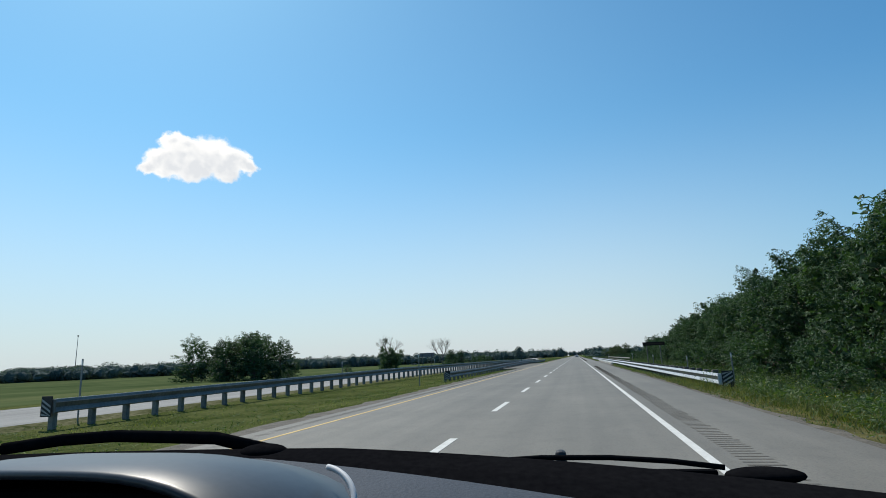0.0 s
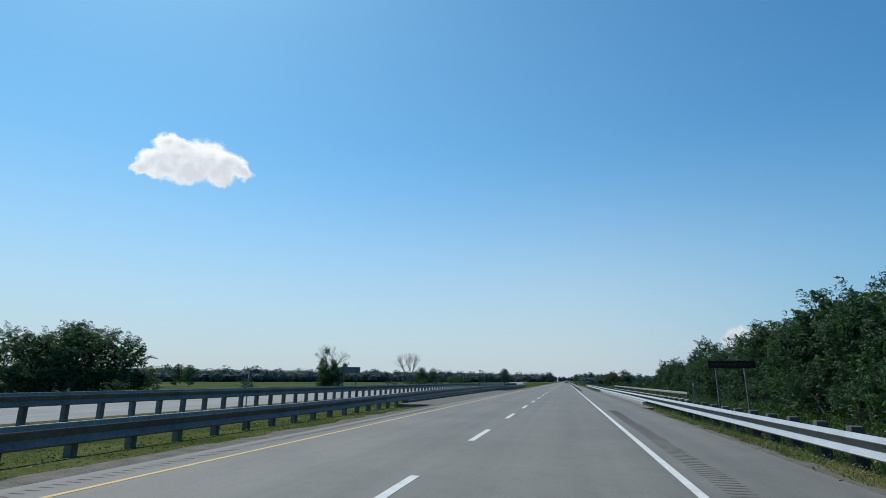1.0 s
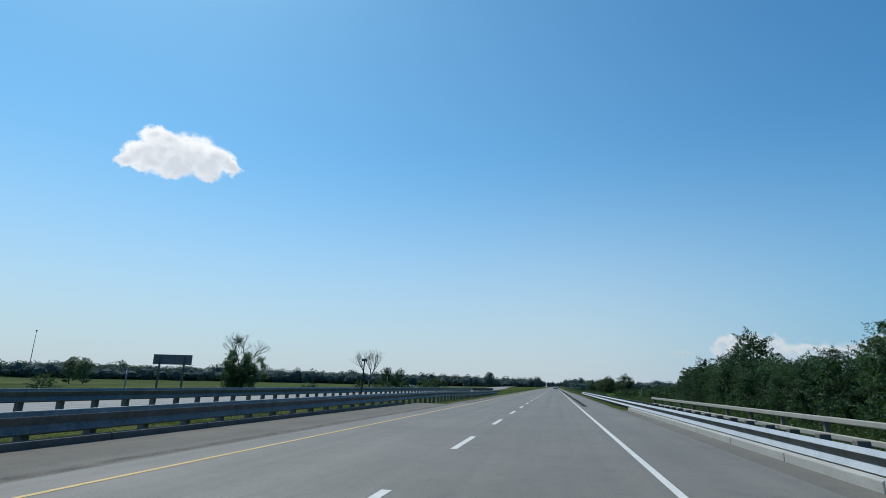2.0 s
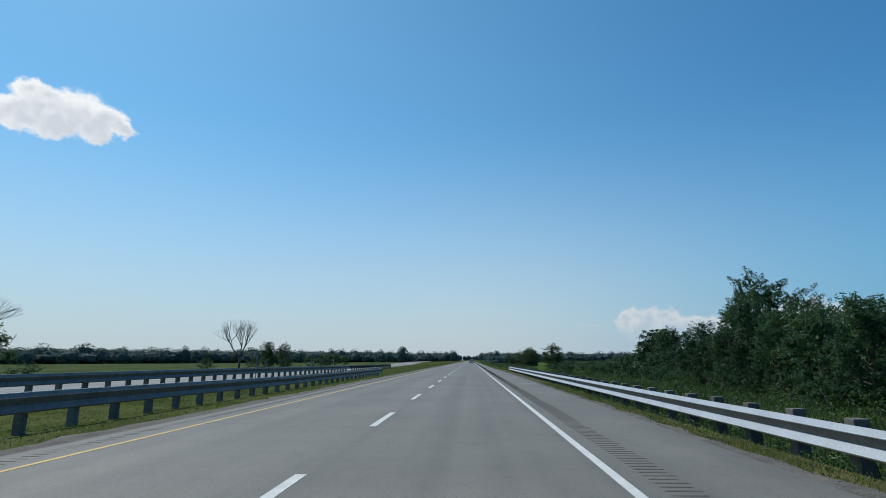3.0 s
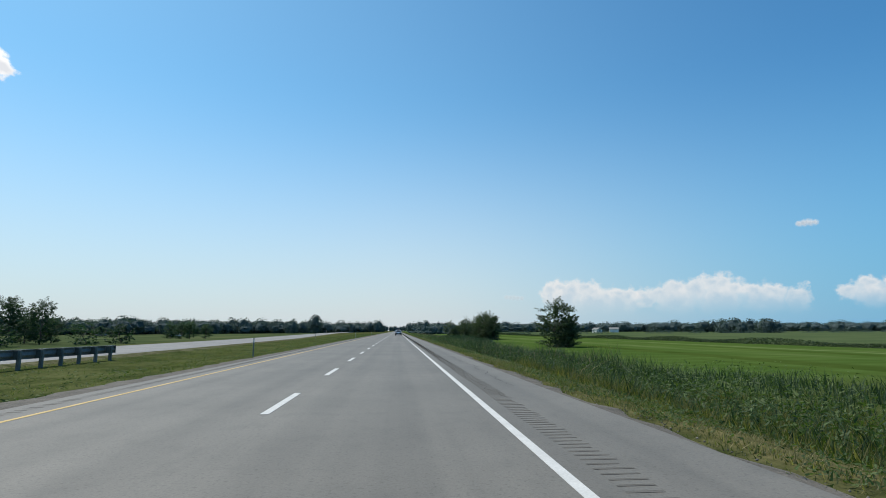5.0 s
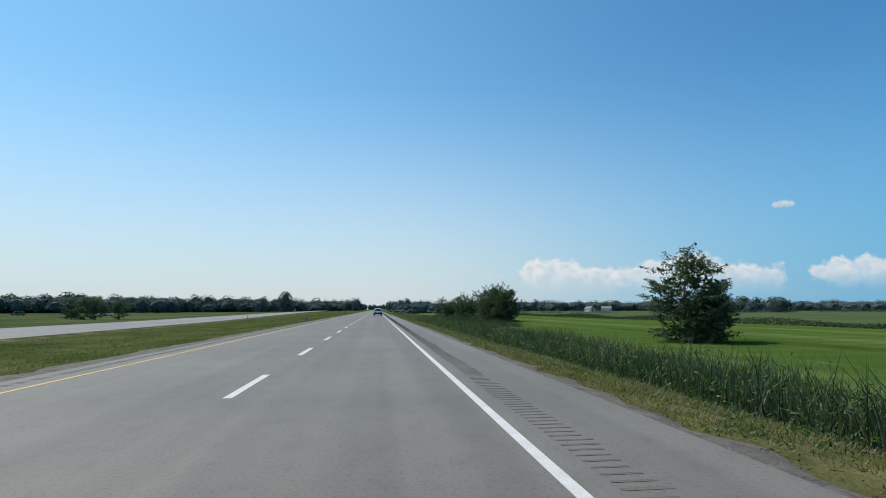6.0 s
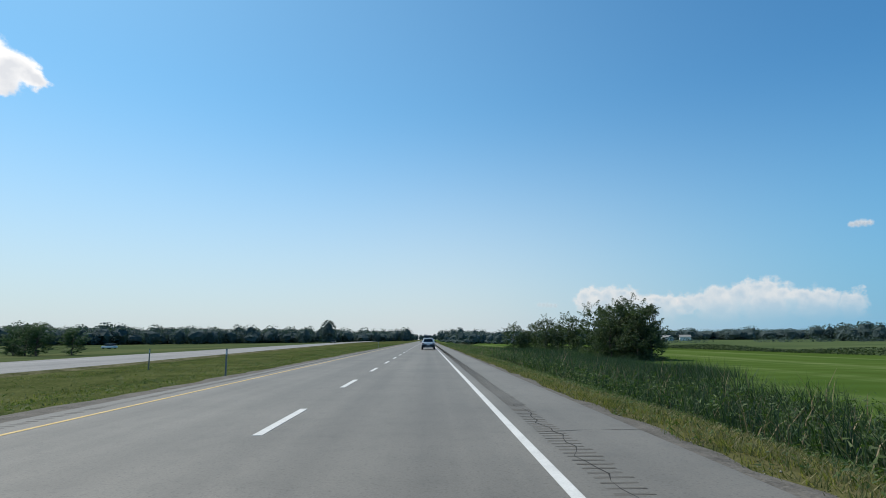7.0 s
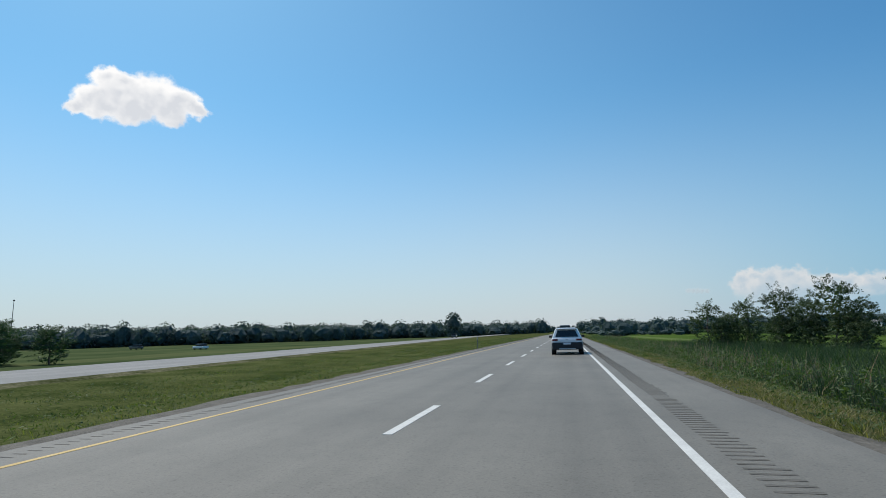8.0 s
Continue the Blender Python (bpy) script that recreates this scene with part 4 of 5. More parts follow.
# ---- grass, weeds and reeds ----
def blades(name, label, category, material, n, place, height, width, seed, lean=0.35, fine=True):
    """Tapered bent blades; place(rng, n) gives x and y."""
    r = np.random.default_rng(seed)
    x, y = place(r, n)
    z = np.interp(x, PX, PZ)
    h = r.uniform(0.45, 1.15, n) * height * (0.78 + 0.28 * np.sin(x * 1.9 + 3 * np.sin(y * 0.37)) * np.sin(y * 0.83 + x) + 0.20 * np.sin(y * 0.21 + x * 0.6))
    a = r.uniform(0, 2 * np.pi, n)
    w = width * r.uniform(0.6, 1.3, n)
    tip = np.stack([np.cos(a), np.sin(a)], 1) * (h * lean * r.uniform(0.2, 1.2, n))[:, None]
    side = np.stack([-np.sin(a + 0.7), np.cos(a + 0.7)], 1) * w[:, None] / 2
    root = np.stack([x, y, z - 0.03], 1)
    v = np.empty((n, 5, 3))
    v[:, 0] = root
    v[:, 1] = root
    v[:, 0, :2] -= side
    v[:, 1, :2] += side
    mid = root.copy()
    mid[:, :2] += tip * 0.35
    mid[:, 2] += h * 0.6
    v[:, 2], v[:, 3] = mid, mid
    v[:, 2, :2] += side * 0.8
    v[:, 3, :2] -= side * 0.8
    v[:, 4] = root
    v[:, 4, :2] += tip
    v[:, 4, 2] += h
    k = np.arange(n)[:, None] * 5
    f = np.concatenate([k + [0, 1, 2], k + [0, 2, 3], k + [3, 2, 4]], 0)
    if not fine:
        v = v[:, [0, 1, 4]]
        f = np.arange(3 * n).reshape(n, 3)
    ob = new(name, fast_mesh(name, v.reshape(-1, 3), f, material))
    return tagged(ob, label, category, kind="stuff")


def strip(x0, x1, y0, y1, power=1.0):
    return lambda r, n: (x0 + (x1 - x0) * r.uniform(0, 1, n) ** power, r.uniform(y0, y1, n))


def median(r, n):
    """Over the median, but not on the bridge's paved inner shoulder."""
    x, y = -4.9 - 9.8 * r.uniform(0, 1, n), r.uniform(-5, 430, n)
    return np.where((x > -8.0) & (y > 63) & (y < 107), x - 3.3, x), y


def outside_rail(r, n):
    x, y = 5.5 + 3.3 * r.uniform(0, 1, n), r.uniform(-5, 420, n)
    x = np.where((x < 6.25) & (y > 62) & (y < 106), x + 0.9, x)
    return np.where((x < 6.9) & (y > 139) & (y < 176), x + 1.7, x), y


blades("grass", "short dry verge grass beside the gravel", "grass", M_GRASS, 190000, outside_rail, 0.11, 0.020, 1, 0.9, False)
blades("grass", "mown grass on the median, green with dry patches", "grass", M_MEDIAN_GRASS, 250000, median, 0.085, 0.022, 2, 0.9, False)
blades("grass", "rough tall grass on the bank behind the guard rail", "grass", M_REED, 52000, strip(7.8, 19, 24, 204), 0.7, 0.028, 3, 0.5)
blades("grass", "rough olive grass and seed heads below the wood", "grass", M_GRASS, 34000, strip(6.0, 16, -5, 28), 0.25, 0.02, 12, 0.6, False)
blades("grass", "tufted yellow-green grass between the gravel and the reeds", "grass", M_GRASS, 60000, strip(5.9, 8.5, 178, 440), 0.15, 0.022, 14, 0.9, False)
blades("reeds", "dense tall green reeds filling the ditch", "reeds", M_REED, 48000, strip(8.2, 13.5, 198, 302, 0.8), 1.28, 0.018, 4, 0.55)
blades("reeds", "lower thick green reeds and sedge in the ditch", "reeds", M_REED, 36000, strip(9.4, 13.8, 296, 440, 0.8), 0.80, 0.018, 29, 0.6)
blades("reeds", "pale reed plumes standing over the ditch", "reeds", M_PLUME, 5600, strip(9.2, 13.4, 204, 440), 1.42, 0.03, 5, 0.35)


def weeds(name, label, material, n, place, height, leaf, seed, per=8):
    r = np.random.default_rng(seed)
    x, y = place(r, n)
    z = np.interp(x, PX, PZ)
    h = r.uniform(0.4, 1.2, n) * height
    p = np.repeat(np.stack([x, y, z], 1), per, 0)
    u = r.uniform(0.1, 1, n * per)
    p[:, 2] += u * np.repeat(h, per)
    p[:, :2] += r.normal(size=(n * per, 2)) * 0.12
    lv, lf = leaf_blades(p, r.uniform(0.5, 1.2, n * per) * leaf, r, 0.5)
    ob = new(name, fast_mesh(name, lv, lf, material))
    return tagged(ob, label, "weeds", kind="stuff")


weeds("weeds", "leafy green weeds on the bank behind the rail", M_WEED, 9000, strip(7.7, 18.0, 27, 204, 0.9), 0.85, 0.07, 6)
weeds("weeds", "tangled green weeds along the ditch", M_WEED, 17000, strip(8.0, 13.2, 180, 430, 1.0), 0.95, 0.07, 7)
weeds("weeds", "low clover and plantain scattered over the median", M_WEED, 12000, median, 0.10, 0.045, 9, 7)
weeds("weeds", "low straggling weeds along the gravel verge", M_WEED, 9000, outside_rail, 0.15, 0.042, 10, 8)
weeds("weeds", "sprinkle of small yellow weed blossoms", M_FLOWER, 420, strip(7.4, 13.5, 2, 60), 0.70, 0.03, 8, 7)


def clumped(x0, x1, y0, y1, clumps, radius):
    """Places gathered in tufts."""
    def place(r, n):
        cx, cy, k = r.uniform(x0, x1, clumps), r.uniform(y0, y1, clumps), r.integers(0, clumps, n)
        return np.clip(cx[k] + r.normal(size=n) * radius, x0, x1), cy[k] + r.normal(size=n) * radius * 1.6
    return place


blades("grass", "dead straw tufts scattered on the gravel under the rail", "grass", M_DRY, 16000, clumped(5.75, 7.2, 138, 186, 420, 0.12), 0.14, 0.016, 21, 1.3, False)
blades("grass", "yellow mossy turf beside the shoulder under the rail", "grass", M_MOSS, 16000, clumped(5.75, 7.0, 18, 61, 330, 0.22), 0.10, 0.022, 22, 1.1, False)
blades("grass", "yellow mossy turf beside the shoulder past the bridge", "grass", M_MOSS, 16000, clumped(5.75, 7.0, 109, 138, 330, 0.22), 0.10, 0.022, 26, 1.1, False)
blades("grass", "golden dry tufts along the mown verge", "grass", M_DRY, 40000, clumped(5.5, 8.5, 182, 400, 900, 0.20), 0.17, 0.018, 23, 1.1, False)
blades("grass", "yellow-green tufts along the mown verge", "grass", M_MOSS, 44000, clumped(5.6, 9.0, 180, 400, 1000, 0.28), 0.15, 0.022, 24, 1.1, False)
blades("grass", "ragged yellow turf creeping over the shoulder's edge", "grass", M_MOSS, 26000, clumped(5.36, 6.1, 182, 400, 900, 0.16), 0.14, 0.022, 36, 1.1, False)
blades("grass", "bleached mown hay lying along the verge", "grass", M_DRY, 34000, clumped(5.5, 7.7, 200, 330, 800, 0.26), 0.15, 0.020, 38, 1.4, False)
blades("grass", "rough meadow grass between the ditch and the field", "grass", M_REED, 24000, clumped(13.2, 20, 279, 304, 260, 0.7), 0.80, 0.026, 37, 0.6, False)
blades("grass", "tall dark meadow grass round the willow bushes", "grass", M_REED, 26000, strip(13.3, 24, 300, 368), 0.85, 0.028, 27, 0.6, False)
blades("grass", "rough mixed weeds and grass at the end of the guard rail", "grass", M_GRASS, 22000, clumped(7.4, 13.5, 176, 204, 500, 0.3), 0.55, 0.024, 28, 0.7, False)
blades("grass", "dry straw-coloured tufts in the mown median", "grass", M_DRY, 36000, clumped(-14.4, -4.9, 165, 420, 1500, 0.45), 0.085, 0.02, 30, 1.0, False)
blades("grass", "thick yellow-green grass rising towards the wood", "grass", M_MOSS, 30000, strip(6.6, 15.5, 0, 32), 0.42, 0.022, 32, 0.7, False)
weeds("weeds", "broad-leaved weeds in front of the wood", M_WEED, 5000, clumped(6.8, 14, 0, 30, 160, 0.4), 0.6, 0.06, 33)
weeds("weeds", "low green weeds spreading over the mown verge", M_WEED, 6000, clumped(5.7, 8.5, 176, 400, 700, 0.25), 0.12, 0.04, 34)
blades("reeds", "bleached dead reed stalks leaning at the foot of the reeds", "reeds", M_PLUME, 1500, clumped(8.3, 9.2, 196, 400, 120, 0.25), 0.9, 0.018, 25, 1.0)


def hedge():
    """Dark scrub along the ditch that ends the near crop field."""
    r = np.random.default_rng(31)
    n = 60000
    y = r.uniform(180, 620, n)
    x = 57.5 + 2.5 * np.sin(y * 0.013) + r.normal(size=n) * 0.9
    tall = 0.45 + 0.55 * np.abs(np.sin(y * 0.071 + 2 * np.sin(y * 0.023))) ** 2
    p = np.stack([x, y, -1.05 + r.uniform(0, 1, n) * tall], 1)
    v, f = leaf_blades(p, r.uniform(0.07, 0.18, n), r, 0.2, 0.9)
    ob = new("hedge", fast_mesh("hedge", v, f, M_SCRUB))
    return tagged(ob, "low dark scrub along a ditch between the fields", "hedge", kind="stuff")


hedge()


# ---- clouds ----
def cloud_material(name, lobes, width, height, white, shade, strength, ragged, soft, thin, fade):
    """Glowing vapour with sunlit and shaded tones painted in: a ragged outline round the lobes that thins out at its
    edge.
    """
    m = bpy.data.materials.new(name)
    m.use_nodes = True
    nt = m.node_tree
    n, l = nt.nodes, nt.links
    n.remove(n["Principled BSDF"])

    def maths(op, a, b=None, c=None):
        q = n.new("ShaderNodeMath")
        q.operation = op
        for i, s in enumerate((a, b, c)):
            if isinstance(s, (int, float)):
                q.inputs[i].default_value = s
            elif s is not None:
                l.new(s, q.inputs[i])
        return q.outputs[0]

    def vec(op, a, b):
        q = n.new("ShaderNodeVectorMath")
        q.operation = op
        for i, s in enumerate((a, b)):
            if isinstance(s, tuple):
                q.inputs[i].default_value = s
            else:
                l.new(s, q.inputs[i])
        return q.outputs["Value"] if op in ("LENGTH", "DISTANCE") else q.outputs["Vector"]

    def cells(scale, detail):
        q = n.new("ShaderNodeTexNoise")
        q.inputs["Scale"].default_value, q.inputs["Detail"].default_value, q.inputs["Roughness"].default_value = scale, detail, 0.58
        l.new(co.outputs["Object"], q.inputs["Vector"])
        return q

    co = n.new("ShaderNodeTexCoord")
    billow = cells(3.2 / height, 5)
    bend = vec("MULTIPLY", vec("SUBTRACT", billow.outputs["Color"], (0.5, 0.5, 0.5)), (ragged * height,) * 3)
    at = vec("ADD", co.outputs["Object"], bend)
    field = None
    for u, w, s in lobes:
        d = vec("DISTANCE", vec("MULTIPLY", at, (1 / (s * height * 0.62), 0.0, 1 / (s * height * 0.55))), (u * width / (s * height * 0.62), 0.0, w * height / (s * height * 0.55)))
        f = maths("SUBTRACT", 1.0, d)
        field = f if field is None else maths("SMOOTH_MAX", field, f, 0.4)
    edge = n.new("ShaderNodeMapRange")
    edge.interpolation_type = "SMOOTHSTEP"
    edge.inputs["From Min"].default_value, edge.inputs["From Max"].default_value = -0.02, soft
    edge.inputs["To Max"].default_value = thin
    l.new(field, edge.inputs["Value"])
    puff = cells(3.0 / height, 2)
    xyz = n.new("ShaderNodeSeparateXYZ")
    l.new(co.outputs["Object"], xyz.inputs[0])
    base = n.new("ShaderNodeMapRange")
    base.interpolation_type = "SMOOTHSTEP"
    base.inputs["From Min"].default_value, base.inputs["From Max"].default_value = -0.5 * height, 0.1 * height
    base.inputs["To Min"].default_value = fade
    l.new(xyz.outputs["Z"], base.inputs["Value"])
    lit = maths("MULTIPLY_ADD", field, -0.62, maths("MULTIPLY_ADD", xyz.outputs["Z"], 0.5 / height, maths("MULTIPLY_ADD", puff.outputs["Fac"], 1.0, 0.32)))
    r = ramp_nodes(nt, 0.22, 0.72, (shade, white))
    l.new(lit, r.inputs[0])
    glow, clear, mix = n.new("ShaderNodeEmission"), n.new("ShaderNodeBsdfTransparent"), n.new("ShaderNodeMixShader")
    glow.inputs["Strength"].default_value = strength
    l.new(r.outputs[0], glow.inputs["Color"])
    l.new(maths("MULTIPLY", edge.outputs[0], base.outputs[0]), mix.inputs[0])
    l.new(clear.outputs[0], mix.inputs[1])
    l.new(glow.outputs[0], mix.inputs[2])
    l.new(mix.outputs[0], n["Material Output"].inputs["Surface"])
    return m


def cloud(label, az_deg, el_deg, dist, width, height, lobes, white=(1.0, 1.0, 1.0), shade=(0.70, 0.73, 0.78), strength=1.27, ragged=0.42, soft=0.34, thin=1.0, roll=0.0, fade=1.0):
    """A far cloud; lobes are (across, up, size) in parts of its width and height."""
    a, e = radians(az_deg), radians(el_deg)
    at = Vector((math.sin(a) * math.cos(e), math.cos(a) * math.cos(e), math.sin(e))) * dist
    v, f = [], []
    for j in range(17):
        for i in range(33):
            u, w = i / 16 - 1, j / 8 - 1
            v.append((u * width * 0.85, -0.25 * height * math.cos(u * 1.5) * math.cos(w * 1.5), w * height * 1.1))
    for j in range(16):
        for i in range(32):
            k = j * 33 + i
            f.append((k, k + 1, k + 34, k + 33))
    ob = new("cloud", mesh_of("cloud", v, f, cloud_material("cloud_vapour", lobes, width, height, white, shade, strength, ragged, soft, thin, fade), True))
    ob.matrix_basis = Matrix.Translation(at) @ pose(0, 0, 0, 0, roll, -az_deg)
    return tagged(ob, label, "cloud", kind="backdrop")


cloud("single bright white cumulus cloud high in a clear sky", -39.0, 20.4, 2600, 465, 235,
      ((-0.42, -0.16, 0.32), (-0.31, -0.06, 0.50), (-0.20, 0.31, 0.42), (-0.10, 0.24, 0.40), (-0.12, 0.06, 0.68), (0.04, 0.02, 0.76), (0.17, 0.02, 0.70), (0.29, -0.06, 0.58), (0.41, -0.14, 0.36), (0.22, -0.20, 0.52), (-0.04, -0.20, 0.58), (-0.22, -0.18, 0.46)), roll=-8)
HAZY = dict(white=(1.0, 0.975, 0.965), shade=(0.66, 0.76, 0.86), soft=0.55, thin=0.74, ragged=0.62, fade=0.0, strength=1.0)
cloud("low bank of pale cumulus over the far woods", 19.6, 3.2, 4300, 740, 330, ((-0.40, 0.10, 0.46), (-0.30, 0.24, 0.44), (-0.20, 0.16, 0.52), (-0.06, 0.22, 0.44), (0.04, 0.10, 0.52), (0.16, -0.02, 0.50), (0.26, 0.06, 0.42), (0.38, -0.04, 0.46), (0.0, -0.16, 0.8), (-0.26, -0.12, 0.75), (0.26, -0.22, 0.7)), **HAZY)
cloud("low bank of pale cumulus over the far woods", 31.0, 3.2, 4320, 1080, 330, ((-0.44, -0.06, 0.46), (-0.34, 0.00, 0.52), (-0.24, 0.10, 0.48), (-0.14, 0.14, 0.52), (-0.04, 0.28, 0.44), (0.03, 0.22, 0.46), (0.11, 0.12, 0.46), (0.20, 0.06, 0.46), (0.30, -0.02, 0.44), (0.42, -0.06, 0.40), (0.0, -0.14, 0.85), (-0.24, -0.18, 0.8), (0.24, -0.2, 0.75), (0.42, -0.2, 0.5)), **HAZY)
cloud("low bank of pale cumulus over the far woods", 44.8, 3.0, 4340, 760, 260, ((-0.4, 0.02, 0.5), (-0.27, 0.18, 0.5), (-0.1, 0.14, 0.6), (0.08, 0.1, 0.6), (0.25, 0.02, 0.55), (0.4, -0.06, 0.5), (0.0, -0.2, 0.85), (-0.25, -0.15, 0.7), (0.25, -0.2, 0.7)), **HAZY)
cloud("tiny wisp of white cloud in blue sky", 38.3, 9.1, 4300, 170, 55, ((-0.25, -0.05, 0.8), (0, 0.05, 1.0), (0.25, -0.02, 0.8), (0.12, 0, 0.9), (-0.12, 0, 0.9)), soft=0.8, thin=0.75, strength=0.95)
cloud("tiny wisp of white cloud in blue sky", 12.0, 3.3, 4300, 190, 50, ((-0.3, 0.05, 0.9), (-0.15, 0.02, 0.9), (0, 0, 1.0), (0.15, -0.05, 0.9), (0.3, -0.1, 0.8)), soft=0.8, thin=0.4, white=(0.85, 0.92, 0.97), strength=0.95)


# ---- vehicles ----
def paint(name, colour, rough=0.3, coat=0.6):
    return surface(name, tuple(c * 0.93 for c in colour), colour, 1.2, 30, rough, bump=0.02, spec=0.5, coat=coat)


M_CAR_WHITE = paint("white_car_paint", (0.72, 0.73, 0.75))
M_CLADDING = surface("dark_plastic_cladding", (0.018, 0.019, 0.022), (0.035, 0.037, 0.042), 4, 60, 0.6, bump=0.15)
M_TYRE = surface("tyre_rubber", (0.012, 0.012, 0.012), (0.028, 0.027, 0.026), 6, 60, 0.85, bump=0.3)
M_RIM = surface("alloy_rim", (0.40, 0.41, 0.42), (0.55, 0.56, 0.57), 4, 40, 0.35, metal=0.9, bump=0.05)
M_LAMP_RED = surface("red_lamp_glass", (0.10, 0.010, 0.010), (0.18, 0.016, 0.015), 5, 40, 0.2, bump=0.02, coat=0.8)
M_PLATE = surface("number_plate", (0.60, 0.62, 0.66), (0.72, 0.74, 0.78), 5, 40, 0.45, bump=0.02)
M_GLASS_DARK = surface("dark_car_glass", (0.010, 0.012, 0.015), (0.020, 0.023, 0.028), 2, 20, 0.08, bump=0, spec=0.6)


def loft(sections, material, name, closed_ends=True):
    """A skin through rings of equal length."""
    v = [p for s in sections for p in s]
    n = len(sections[0])
    f = []
    for j in range(len(sections) - 1):
        for i in range(n):
            k = (i + 1) % n
            f.append((j * n + i, j * n + k, (j + 1) * n + k, (j + 1) * n + i))
    if closed_ends:
        f.append(tuple(range(n - 1, -1, -1)))
        f.append(tuple(range((len(sections) - 1) * n, len(sections) * n)))
    return mesh_of(name, v, f, material, False)


def ring(y, hw, zb, zt, r=0.09):
    """A rounded box section across a car at y, seen from behind."""
    pts = [(-hw + r, zb), (hw - r, zb), (hw - r * 0.3, zb + r * 0.3), (hw, zb + r), (hw, (zb + zt) / 2), (hw - 0.02, zt - r), (hw - r * 0.4, zt - r * 0.3), (hw - r, zt), (-hw + r, zt), (-hw + r * 0.4, zt - r * 0.3), (-hw + 0.02, zt - r), (-hw, (zb + zt) / 2), (-hw, zb + r), (-hw + r * 0.3, zb + r * 0.3)]
    return [(x, y, z) for x, z in pts]


def wheel(parent, x, y, r, w):
    hub = child("wheel", wheel_mesh(r, w, M_TYRE, 0.72), parent, "black tyre", pose(x, y, r))
    child("rim", rim_mesh(r * 0.70, w), hub, "five-spoke alloy rim")
    return hub


def wheel_mesh(r, w, material, inner):
    prof = [(r * inner, w / 2 - 0.02), (r * 0.88, w / 2), (r * 0.97, w / 2 - 0.02), (r, w / 2 - 0.05), (r, -w / 2 + 0.05), (r * 0.97, -w / 2 + 0.02), (r * 0.88, -w / 2), (r * inner, -w / 2 + 0.02)]
    rings = [[(b, a * math.cos(t), a * math.sin(t)) for a, b in prof] for t in [2 * math.pi * i / 28 for i in range(29)]]
    v, f, n = [p for q in rings for p in q], [], len(prof)
    for j in range(28):
        for i in range(n):
            k = (i + 1) % n
            f.append((j * n + i, j * n + k, (j + 1) * n + k, (j + 1) * n + i))
    return mesh_of("wheel", v, f, material, True)


def rim_mesh(r, w):
    bm = bmesh.new()
    for s in range(5):
        made = box(bmesh.new(), (-w * 0.36, -0.03, 0.02), (w * 0.36, 0.03, r), 0.008)
        me = bpy.data.meshes.new("spoke")
        made.transform(pose(0, 0, 0, 72 * s, 0, 0))
        made.to_mesh(me)
        made.free()
        bm.from_mesh(me)
        bpy.data.meshes.remove(me)
    bmesh.ops.create_cone(bm, cap_ends=True, segments=16, radius1=0.06, radius2=0.05, depth=w * 0.8, matrix=pose(0, 0, 0, 0, 90, 0))
    return finish("rim", bm, M_RIM)


def pane(name, corners, parent, material, push, label):
    """A thin glass sheet on four corners, set proud by push."""
    c = [Vector(p) for p in corners]
    nrm = (c[1] - c[0]).cross(c[3] - c[0]).normalized()
    v = [p + nrm * push for p in c] + [p - nrm * 0.01 for p in c]
    f = [(0, 1, 2, 3), (7, 6, 5, 4), (0, 4, 5, 1), (1, 5, 6, 2), (2, 6, 7, 3), (3, 7, 4, 0)]
    return child(name, mesh_of(name, v, f, material), parent, label)


